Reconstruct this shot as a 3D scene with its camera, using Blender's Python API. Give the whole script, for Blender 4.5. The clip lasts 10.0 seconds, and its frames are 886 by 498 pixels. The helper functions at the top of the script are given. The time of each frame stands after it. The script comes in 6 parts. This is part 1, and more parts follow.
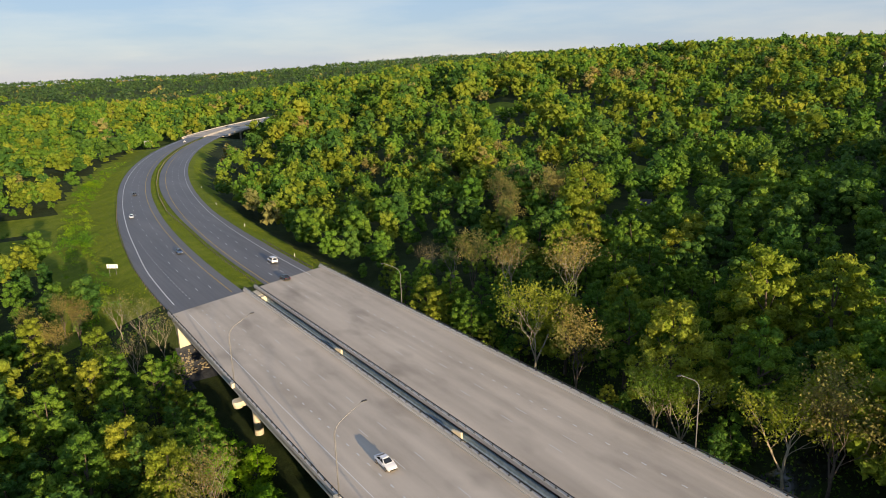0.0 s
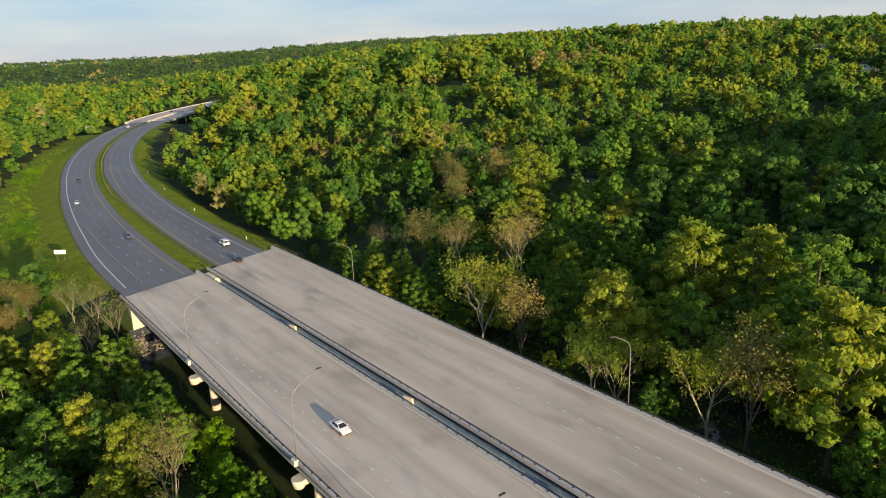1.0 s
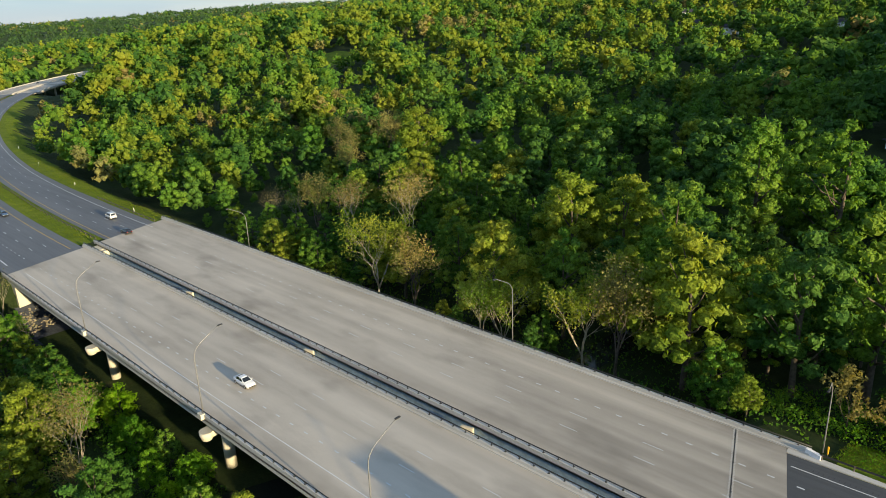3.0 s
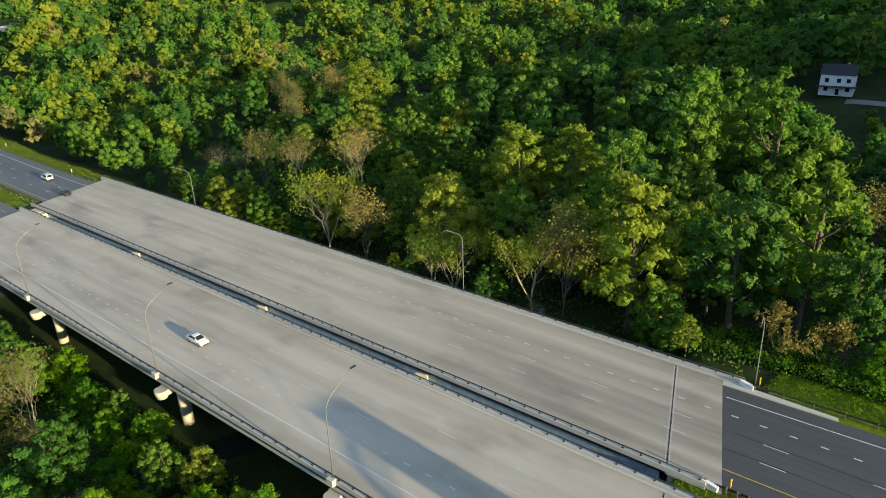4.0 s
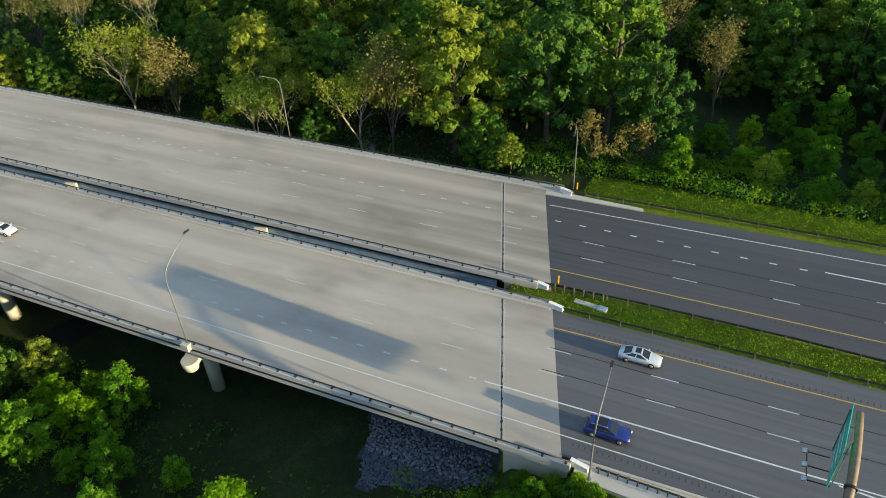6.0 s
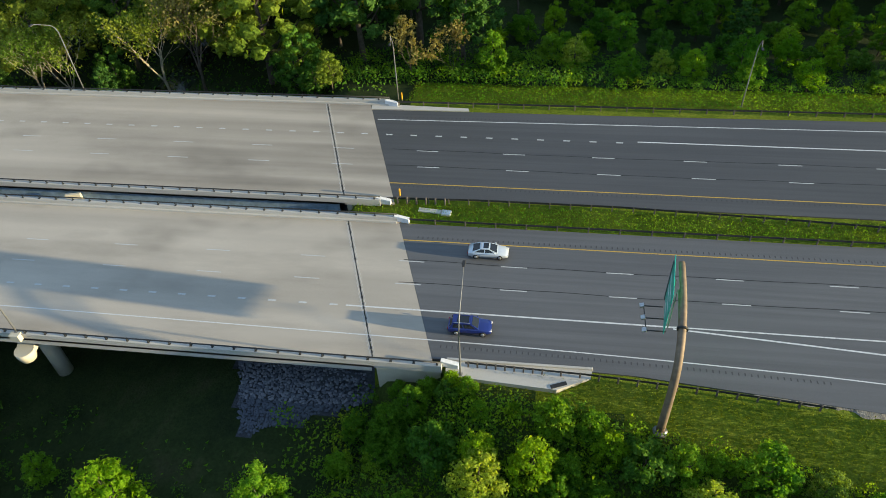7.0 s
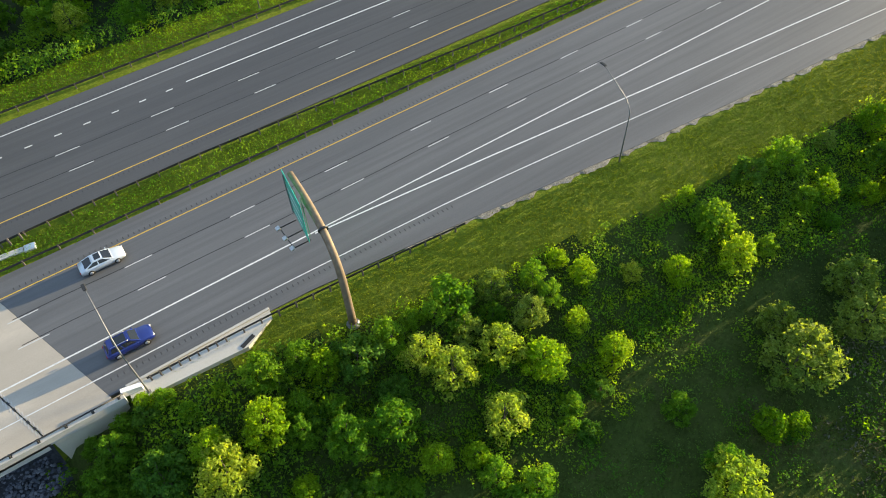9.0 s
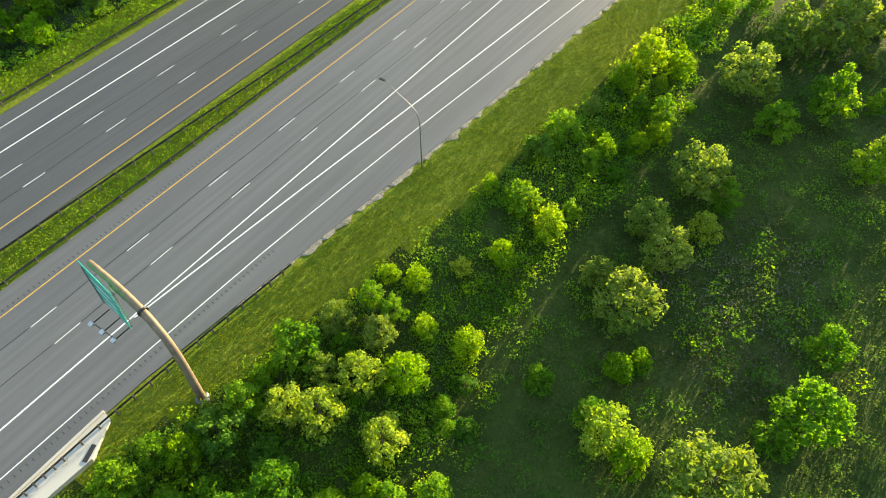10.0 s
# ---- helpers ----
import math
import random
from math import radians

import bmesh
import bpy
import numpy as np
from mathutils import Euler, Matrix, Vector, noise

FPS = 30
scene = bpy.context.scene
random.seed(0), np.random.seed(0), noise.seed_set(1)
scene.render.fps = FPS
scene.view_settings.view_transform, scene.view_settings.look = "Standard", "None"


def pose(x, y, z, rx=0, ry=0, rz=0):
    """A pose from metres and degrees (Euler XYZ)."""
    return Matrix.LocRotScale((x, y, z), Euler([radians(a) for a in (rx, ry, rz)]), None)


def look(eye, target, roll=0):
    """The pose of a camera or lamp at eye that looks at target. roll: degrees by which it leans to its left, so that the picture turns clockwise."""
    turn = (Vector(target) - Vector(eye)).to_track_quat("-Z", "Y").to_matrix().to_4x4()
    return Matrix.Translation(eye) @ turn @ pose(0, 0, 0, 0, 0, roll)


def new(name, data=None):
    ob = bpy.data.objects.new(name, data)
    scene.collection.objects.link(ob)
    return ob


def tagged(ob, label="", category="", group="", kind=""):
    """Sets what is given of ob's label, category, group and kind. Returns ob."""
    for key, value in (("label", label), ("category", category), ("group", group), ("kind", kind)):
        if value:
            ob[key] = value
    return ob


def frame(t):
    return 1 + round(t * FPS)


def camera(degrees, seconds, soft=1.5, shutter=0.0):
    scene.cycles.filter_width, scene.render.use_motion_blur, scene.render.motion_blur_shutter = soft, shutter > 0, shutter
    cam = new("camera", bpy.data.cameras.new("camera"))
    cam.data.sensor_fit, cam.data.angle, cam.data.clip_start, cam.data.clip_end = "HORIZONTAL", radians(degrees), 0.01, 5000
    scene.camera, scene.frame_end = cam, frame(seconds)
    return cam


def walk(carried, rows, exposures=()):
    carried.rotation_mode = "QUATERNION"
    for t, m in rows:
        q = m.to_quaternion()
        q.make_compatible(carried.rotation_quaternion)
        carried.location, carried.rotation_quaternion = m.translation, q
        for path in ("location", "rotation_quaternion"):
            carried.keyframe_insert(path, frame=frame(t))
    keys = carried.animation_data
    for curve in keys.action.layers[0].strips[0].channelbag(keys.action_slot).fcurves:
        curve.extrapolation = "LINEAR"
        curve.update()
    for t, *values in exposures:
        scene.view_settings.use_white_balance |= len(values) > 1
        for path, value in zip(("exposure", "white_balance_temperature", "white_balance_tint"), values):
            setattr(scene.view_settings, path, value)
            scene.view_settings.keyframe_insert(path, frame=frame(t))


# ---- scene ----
cam = camera(64.3, 10.0, soft=0.9)
PATH = [
    (0, (-10.631, -50.51, 59.035), (-51.04, -23.892, 46.44), -1.91),
    (0.5, (-7.827, -52.012, 59.039), (-47.172, -24.118, 45.851), -1.91),
    (1, (-5.047, -53.431, 59.011), (-43.278, -24.302, 45.229), -1.93),
    (1.5, (-2.539, -54.755, 58.92), (-39.562, -24.365, 44.575), -1.98),
    (2, (-0.695, -55.871, 58.853), (-36.411, -24.178, 44.025), -1.96),
    (3.5, (2.285, -58.346, 58.854), (-29.143, -23.527, 41.536), -2.08),
    (4, (2.677, -58.76, 58.899), (-26.982, -23.426, 39.615), -2.19),
    (4.5, (2.823, -58.981, 58.895), (-24.533, -23.243, 37.113), -2.29),
    (5, (2.969, -59.094, 58.867), (-21.877, -23.184, 34.514), -2.43),
    (6.5, (3.324, -58.859, 59.071), (-8.814, -22.488, 26.98), -3.24),
    (7, (3.457, -58.77, 59.055), (-2.736, -23.07, 24.6), -3.47),
    (7.5, (3.553, -58.713, 59.067), (3.212, -24.34, 22.758), -3.76),
    (8, (3.491, -58.581, 59.105), (9.254, -26.214, 21.433), -3.67),
    (8.5, (3.454, -58.274, 59.034), (14.851, -28.514, 20.505), -3.31),
    (9, (3.45, -58.067, 59.017), (20.376, -31.6, 20.119), -2.64),
    (9.5, (3.347, -57.929, 59.064), (25.252, -35.174, 20.304), -1.85),
    (10, (3.248, -57.844, 59.254), (29.613, -39.15, 21.104), -1.06),
]
EXPOSURE = [(0, 0.92, 7200, 15), (2.0, 0.98, 6950, 9), (4.5, 1.06, 6600, 0), (6.5, 1.08, 6550, 1), (8.0, 1.33, 6650, 1), (9.0, 1.58, 6900, 4), (9.5, 1.75, 7050, 2), (10.0, 2.02, 7500, -2)]
walk(cam, [(t, look(eye, target, roll)) for t, eye, target, roll in PATH], EXPOSURE)

# ---------------------------------------------------------------- light
SUN_EL, SUN_AZ = 7.9, -4.2  # degrees; azimuth from +x towards +y

sun = new("sun", bpy.data.lights.new("sun", "SUN"))
sun.data.energy, sun.data.angle, sun.data.color = 5.0, radians(0.6), (1.0, 0.81, 0.53)
_d = Vector((math.cos(radians(SUN_EL)) * math.cos(radians(SUN_AZ)), math.cos(radians(SUN_EL)) * math.sin(radians(SUN_AZ)), math.sin(radians(SUN_EL))))
sun.matrix_world = look(_d * 300, (0, 0, 0))

world = bpy.data.worlds.new("world")
scene.world = world
world.use_nodes = True
wt = world.node_tree
sky = wt.nodes.new("ShaderNodeTexSky")
sky.sky_type, sky.sun_disc = "NISHITA", False
sky.sun_elevation, sky.sun_rotation = radians(SUN_EL), radians(90 - SUN_AZ)
sky.air_density, sky.dust_density, sky.ozone_density = 1.0, 0.0, 3.0
bg = wt.nodes["Background"]
bg.inputs["Strength"].default_value = 0.13
# a thin veil of high cloud, with fainter and denser streaks
wtc = wt.nodes.new("ShaderNodeTexCoord")
wmap = wt.nodes.new("ShaderNodeMapping")
wmap.inputs["Scale"].default_value = (1.4, 1.4, 9.0)
wn = wt.nodes.new("ShaderNodeTexNoise")
wn.inputs["Scale"].default_value, wn.inputs["Detail"].default_value, wn.inputs["Roughness"].default_value = 2.1, 7.0, 0.55
wr = wt.nodes.new("ShaderNodeValToRGB")
wr.color_ramp.elements[0].position, wr.color_ramp.elements[1].position = 0.42, 0.72
wr.color_ramp.elements[0].color, wr.color_ramp.elements[1].color = (1.22, 1.82, 2.95, 1), (2.15, 2.45, 3.05, 1)
wmix = wt.nodes.new("ShaderNodeMixRGB")
wmix.inputs["Fac"].default_value = 0.78
wt.links.new(wtc.outputs["Generated"], wmap.inputs["Vector"])
wt.links.new(wmap.outputs["Vector"], wn.inputs["Vector"])
wt.links.new(wn.outputs["Fac"], wr.inputs["Fac"])
wt.links.new(wr.outputs["Color"], wmix.inputs["Color2"])
wt.links.new(sky.outputs["Color"], wmix.inputs["Color1"])
wt.links.new(wmix.outputs["Color"], bg.inputs["Color"])


# ---------------------------------------------------------------- materials
class Mat:
    """A node material with a few shorthands."""

    def __init__(self, name, rough=0.8, metal=0.0, spec=0.3):
        self.m = bpy.data.materials.new(name)
        self.m.use_nodes = True
        self.t = self.m.node_tree
        self.b = self.t.nodes["Principled BSDF"]
        self.b.inputs["Roughness"].default_value = rough
        self.b.inputs["Metallic"].default_value = metal
        self.b.inputs["Specular IOR Level"].default_value = spec
        self.co = None

    def node(self, kind, **props):
        n = self.t.nodes.new(kind)
        for k, v in props.items():
            n.inputs[k.replace("_", " ")].default_value = v
        return n

    def link(self, a, b):
        self.t.links.new(a, b)

    def coords(self, scale=(1, 1, 1)):
        if self.co is None:
            self.co = self.t.nodes.new("ShaderNodeTexCoord")
        mp = self.t.nodes.new("ShaderNodeMapping")
        mp.inputs["Scale"].default_value = scale
        self.link(self.co.outputs["Object"], mp.inputs["Vector"])
        return mp.outputs["Vector"]

    def noise(self, scale, detail=4.0, rough=0.6, stretch=(1, 1, 1)):
        n = self.node("ShaderNodeTexNoise", Scale=scale, Detail=detail, Roughness=rough)
        self.link(self.coords(stretch), n.inputs["Vector"])
        return n.outputs["Fac"]

    def ramp(self, fac, stops):
        r = self.t.nodes.new("ShaderNodeValToRGB")
        while len(r.color_ramp.elements) < len(stops):
            r.color_ramp.elements.new(0.5)
        for e, (p, c) in zip(r.color_ramp.elements, stops):
            e.position, e.color = p, (*c, 1)
        self.link(fac, r.inputs["Fac"])
        return r.outputs["Color"]

    def mix(self, a, b, fac, mode="MIX"):
        n = self.t.nodes.new("ShaderNodeMixRGB")
        n.blend_type = mode
        for sock, v in (("Color1", a), ("Color2", b), ("Fac", fac)):
            if isinstance(v, (int, float)):
                n.inputs[sock].default_value = v
            elif isinstance(v, tuple):
                n.inputs[sock].default_value = (*v, 1)
            else:
                self.link(v, n.inputs[sock])
        return n.outputs["Color"]

    def color(self, c):
        if isinstance(c, tuple):
            self.b.inputs["Base Color"].default_value = (*c, 1)
        else:
            self.link(c, self.b.inputs["Base Color"])
        return self

    def bump(self, fac, strength=0.3, distance=0.02):
        n = self.node("ShaderNodeBump", Strength=strength, Distance=distance)
        self.link(fac, n.inputs["Height"])
        self.link(n.outputs["Normal"], self.b.inputs["Normal"])
        return self


def g(v):
    return (v, v, v)


def plain(name, c, rough=0.6, metal=0.0, wear=0.15, scale=3.0, spec=0.3):
    """A painted or cast surface with slight mottling."""
    m = Mat(name, rough, metal, spec)
    dark = tuple(v * (1 - wear) for v in c)
    light = tuple(min(1, v * (1 + wear)) for v in c)
    m.color(m.ramp(m.noise(scale, 5), [(0.3, dark), (0.7, light)]))
    return m.m


def concrete_mat(name, base, tint=(1, 1, 1), streak=True, rubbed=None):
    """Weathered concrete; rubbed: the stretch along x over which tyres have blackened it more and more."""
    m = Mat(name, 0.85, 0, 0.25)
    c = m.ramp(m.noise(0.09, 6, 0.65, (0.35, 1.2, 1)), [(0.28, tuple(base * 0.76 * t for t in tint)), (0.5, tuple(base * t for t in tint)), (0.75, tuple(base * 1.12 * t for t in tint))])
    if streak:
        s = m.ramp(m.noise(1.0, 4, 0.6, (0.03, 1.5, 1)), [(0.3, g(0.985)), (0.65, g(1.01))])
        c = m.mix(c, s, 1.0, "MULTIPLY")
        tr = m.ramp(m.noise(1.0, 1.5, 0.4, (0.016, 0.34, 1)), [(0.34, g(0.84)), (0.62, g(1.04))])
        c = m.mix(c, tr, 1.0, "MULTIPLY")
        blot = m.ramp(m.noise(0.10, 3, 0.5, (0.55, 1, 1)), [(0.56, g(1.0)), (0.74, g(0.66))])
        c = m.mix(c, blot, 1.0, "MULTIPLY")
    if rubbed:
        xyz = m.t.nodes.new("ShaderNodeSeparateXYZ")
        m.link(m.coords(), xyz.inputs[0])
        span = m.node("ShaderNodeMapRange")
        span.inputs["From Min"].default_value, span.inputs["From Max"].default_value = rubbed
        m.link(xyz.outputs["X"], span.inputs["Value"])
        c = m.mix(c, m.mix(c, m.ramp(m.noise(1.0, 2, 0.5, (0.012, 0.42, 1)), [(0.30, g(0.58)), (0.68, g(0.92))]), 1.0, "MULTIPLY"), span.outputs["Result"])
    fine = m.ramp(m.noise(9, 5, 0.7), [(0.25, g(0.9)), (0.75, g(1.08))])
    c = m.mix(c, fine, 1.0, "MULTIPLY")
    m.color(c).bump(m.noise(30, 3), 0.2, 0.01)
    return m.m


def asphalt_mat(name, base):
    m = Mat(name, 0.58, 0, 0.5)
    c = m.ramp(m.noise(0.05, 5, 0.6, (0.4, 2.0, 1)), [(0.3, tuple(base * 0.82 * t for t in (1.0, 1, 1.02))), (0.7, tuple(base * 1.15 * t for t in (1.01, 1, 1.0)))])
    c = m.mix(c, m.ramp(m.noise(1.0, 3, 0.6, (0.02, 1.4, 1)), [(0.3, g(0.86)), (0.65, g(1.10))]), 1.0, "MULTIPLY")
    c = m.mix(c, m.ramp(m.noise(14, 4, 0.75), [(0.25, g(0.82)), (0.75, g(1.16))]), 1.0, "MULTIPLY")
    m.color(c).bump(m.noise(40, 3), 0.25, 0.01)
    return m.m


def paint_line_mat(name, c):
    m = Mat(name, 0.6)
    w = m.ramp(m.noise(5, 6, 0.75), [(0.30, tuple(v * 0.55 for v in c)), (0.5, c)])
    m.color(w)
    return m.m


def leaf_mat(name, dark, mid, light, island=0.35, trans=0.26, grain=2.2):
    """Leaves: hue by tree and by leaf cluster, with light passing through."""
    m = Mat(name, 0.7, 0, 0.12)
    geo = m.t.nodes.new("ShaderNodeNewGeometry")
    flat = m.t.nodes.new("ShaderNodeVectorMath")
    flat.operation = "MULTIPLY"
    flat.inputs[1].default_value = (1, 1, 0.0)
    m.link(geo.outputs["Position"], flat.inputs[0])
    cell = m.node("ShaderNodeTexVoronoi", Scale=0.11)
    m.link(flat.outputs[0], cell.inputs["Vector"])
    sep = m.t.nodes.new("ShaderNodeSeparateColor")
    m.link(cell.outputs["Color"], sep.inputs[0])
    mul = m.t.nodes.new("ShaderNodeMath")
    mul.operation = "MULTIPLY"
    mul.inputs[1].default_value = island
    m.link(geo.outputs["Random Per Island"], mul.inputs[0])
    add = m.t.nodes.new("ShaderNodeMath")
    add.operation = "MULTIPLY_ADD"
    add.inputs[1].default_value = 1 - island
    m.link(sep.outputs[0], add.inputs[0])
    m.link(mul.outputs[0], add.inputs[2])
    c = m.ramp(add.outputs[0], [(0.05, dark), (0.5, mid), (0.95, light)])
    # broad drift of hue from stand to stand
    pos = m.node("ShaderNodeTexNoise", Scale=0.03, Detail=3.0)
    m.link(geo.outputs["Position"], pos.inputs["Vector"])
    c = m.mix(c, m.ramp(pos.outputs["Fac"], [(0.35, (0.80, 0.95, 0.85)), (0.65, (1.16, 1.06, 0.9))]), 1.0, "MULTIPLY")
    # leaf sprays, lighter and darker, with their relief
    spray = m.node("ShaderNodeTexNoise", Scale=grain, Detail=2.5, Roughness=0.65)
    m.link(geo.outputs["Position"], spray.inputs["Vector"])
    c = m.mix(c, m.ramp(spray.outputs["Fac"], [(0.34, g(0.58)), (0.52, g(1.08)), (0.68, g(1.50))]), 1.0, "MULTIPLY")
    m.color(c).bump(spray.outputs["Fac"], 0.9, 0.9 / grain)
    tr = m.t.nodes.new("ShaderNodeBsdfTranslucent")
    m.link(m.mix(c, (1.5, 1.35, 0.5), 1.0, "MULTIPLY"), tr.inputs["Color"])
    sh = m.t.nodes.new("ShaderNodeMixShader")
    sh.inputs["Fac"].default_value = trans
    m.link(m.b.outputs[0], sh.inputs[1])
    m.link(tr.outputs[0], sh.inputs[2])
    m.link(sh.outputs[0], m.t.nodes["Material Output"].inputs["Surface"])
    return m.m


def ground_mat(name, stops, scale, fine=2.5):
    m = Mat(name, 0.95, 0, 0.1)
    c = m.ramp(m.noise(scale, 7, 0.7), stops)
    c = m.mix(c, m.ramp(m.noise(fine, 6, 0.75), [(0.25, g(0.5)), (0.75, g(1.45))]), 1.0, "MULTIPLY")
    m.color(c).bump(m.noise(fine * 1.6, 5, 0.7), 0.9, 0.25)
    return m.m


M_DECK = concrete_mat("deck_concrete", 0.50, (1.03, 0.905, 0.745))
M_DECKF = concrete_mat("tyre_marked_deck_concrete", 0.50, (1.03, 0.905, 0.745), True, (-95.0, -30.0))
M_CURB = concrete_mat("barrier_concrete", 0.54, (1.0, 0.945, 0.85), False)
M_PIER = concrete_mat("pier_concrete", 0.55, (1.0, 0.93, 0.74), False)
M_ASPH = asphalt_mat("asphalt", 0.122)
M_ASPHN = asphalt_mat("dark_far_asphalt", 0.078)
M_SHLD = asphalt_mat("shoulder_asphalt", 0.14)
M_SEAM = plain("tar_seam", g(0.02), 0.5)
M_WHITE = paint_line_mat("white_line_paint", (0.70, 0.70, 0.68))
M_DASH = paint_line_mat("worn_dash_paint", (0.60, 0.60, 0.58))
M_YELLOW = paint_line_mat("yellow_line_paint", (0.62, 0.40, 0.07))
M_STEEL = plain("blue_grey_steel", (0.31, 0.42, 0.52), 0.55, 0.0, 0.25, 1.2)
M_RAIL = plain("dark_rail_steel", g(0.045), 0.5, 0.3)
M_GALV = plain("galvanised_steel", g(0.22), 0.5, 0.4)
M_POST = plain("weathered_timber", (0.13, 0.11, 0.09), 0.9)
M_MAST = plain("weathered_tan_steel", (0.21, 0.155, 0.105), 0.6, 0.1, 0.25, 1.5)
M_SIGN = plain("green_sign_sheet", (0.04, 0.42, 0.32), 0.4)
M_ALU = plain("aluminium", g(0.55), 0.4, 0.8)
M_WHITEP = plain("white_paint", g(0.72), 0.5)
M_ORANGE = plain("yellow_plastic", (0.75, 0.38, 0.02), 0.5)
M_RUBBER = plain("rubber", g(0.02), 0.8)
M_GRASS = ground_mat("grass_ground", [(0.3, (0.085, 0.125, 0.011)), (0.5, (0.130, 0.175, 0.015)), (0.72, (0.185, 0.215, 0.028))], 0.16)
M_FLOOR = ground_mat("woodland_floor", [(0.3, (0.016, 0.026, 0.010)), (0.55, (0.030, 0.046, 0.014)), (0.75, (0.055, 0.055, 0.028))], 0.13)
M_FIELD = ground_mat("rough_meadow", [(0.3, (0.028, 0.052, 0.011)), (0.55, (0.058, 0.086, 0.018)), (0.78, (0.090, 0.092, 0.038))], 0.10)
M_STONE = ground_mat("rubble_bed", [(0.3, (0.035, 0.04, 0.05)), (0.7, (0.08, 0.088, 0.105))], 0.6, 4.0)
M_GROOVE = plain("milled_asphalt", g(0.08), 0.9)
M_GRAVEL = ground_mat("pale_gravel", [(0.3, (0.16, 0.15, 0.12)), (0.55, (0.30, 0.28, 0.24)), (0.75, (0.42, 0.40, 0.35))], 0.9, 6.0)
M_FARW = ground_mat("distant_canopy", [(0.3, (0.028, 0.050, 0.012)), (0.55, (0.050, 0.078, 0.018)), (0.75, (0.080, 0.095, 0.026))], 0.02, 0.12)
M_WATER = plain("creek_water", (0.02, 0.025, 0.02), 0.12)
M_BARK = plain("grey_brown_bark", (0.10, 0.08, 0.06), 0.95, 0, 0.4, 2.0)
M_TWIG = plain("bleached_grey_bark", (0.26, 0.23, 0.18), 0.9, 0, 0.3, 2.0)
M_PALE = plain("pale_sycamore_bark", (0.36, 0.31, 0.22), 0.85, 0, 0.35, 1.2)
LEAF_A = leaf_mat("fresh_green_leaves", (0.060, 0.134, 0.024), (0.100, 0.204, 0.030), (0.165, 0.266, 0.042), 0.2, 0.42)
LEAF_B = leaf_mat("yellow_green_leaves", (0.122, 0.180, 0.025), (0.186, 0.248, 0.033), (0.255, 0.300, 0.048), 0.2, 0.45)
LEAF_C = leaf_mat("deep_green_leaves", (0.034, 0.092, 0.022), (0.057, 0.134, 0.029), (0.094, 0.184, 0.038), 0.2, 0.38)
LEAF_D = leaf_mat("budding_brown_leaves", (0.160, 0.148, 0.058), (0.218, 0.196, 0.075), (0.270, 0.245, 0.095), 0.2, 0.36)
# aerial haze is put into the colour: bluer, darker leaves for the farthest woods
LEAF_F = leaf_mat("haze_blue_green_leaves", (0.026, 0.060, 0.026), (0.042, 0.085, 0.036), (0.065, 0.110, 0.045))
LEAF_P = leaf_mat("pale_blossom_leaves", (0.190, 0.290, 0.034), (0.290, 0.385, 0.052), (0.400, 0.460, 0.095), 0.45, 0.55, 5.0)
LEAF_Q = leaf_mat("pale_olive_leaves", (0.120, 0.195, 0.036), (0.180, 0.265, 0.050), (0.260, 0.335, 0.080), 0.45, 0.50, 5.0)
LEAF_S = leaf_mat("dry_grey_stalks", (0.085, 0.088, 0.070), (0.130, 0.130, 0.110), (0.200, 0.195, 0.170), 0.6, 0.2, 5.0)
LEAF_M = leaf_mat("meadow_leaves", (0.072, 0.120, 0.034), (0.100, 0.160, 0.044), (0.135, 0.200, 0.056), 0.35, 0.36, 5.0)
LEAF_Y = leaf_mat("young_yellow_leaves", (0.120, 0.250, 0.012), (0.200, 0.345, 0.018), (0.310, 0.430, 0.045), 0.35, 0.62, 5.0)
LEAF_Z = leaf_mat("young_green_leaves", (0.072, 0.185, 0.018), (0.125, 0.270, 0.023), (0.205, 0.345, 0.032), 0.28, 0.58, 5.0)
LEAF_G = leaf_mat("verge_grass_blades", (0.095, 0.142, 0.009), (0.130, 0.180, 0.012), (0.170, 0.222, 0.016), 0.25, 0.30, 5.0)
LEAF_U = leaf_mat("undergrowth_leaves", (0.050, 0.135, 0.020), (0.088, 0.200, 0.027), (0.152, 0.265, 0.040), 0.5, 0.50, 5.0)


# ---------------------------------------------------------------- helpers
def part(name, bm, material, parent=None, label=""):
    me = bpy.data.meshes.new(name)
    bm.to_mesh(me)
    bm.free()
    return hang(name, me, material, parent, label)


def hang(name, me, material, parent=None, label=""):
    for m in material if isinstance(material, (list, tuple)) else (material,):
        if m and len(me.materials) < 8 and m.name not in [q.name for q in me.materials if q]:
            me.materials.append(m)
    ob = new(name, me)
    if parent is not None:
        ob.parent = parent
    if label:
        ob["label"] = label
    return ob


def raw(name, verts, faces, smooth=False):
    me = bpy.data.meshes.new(name)
    me.from_pydata([tuple(map(float, v)) for v in verts], [], [tuple(map(int, f)) for f in faces])
    if smooth:
        me.polygons.foreach_set("use_smooth", [True] * len(me.polygons))
    me.update()
    return me


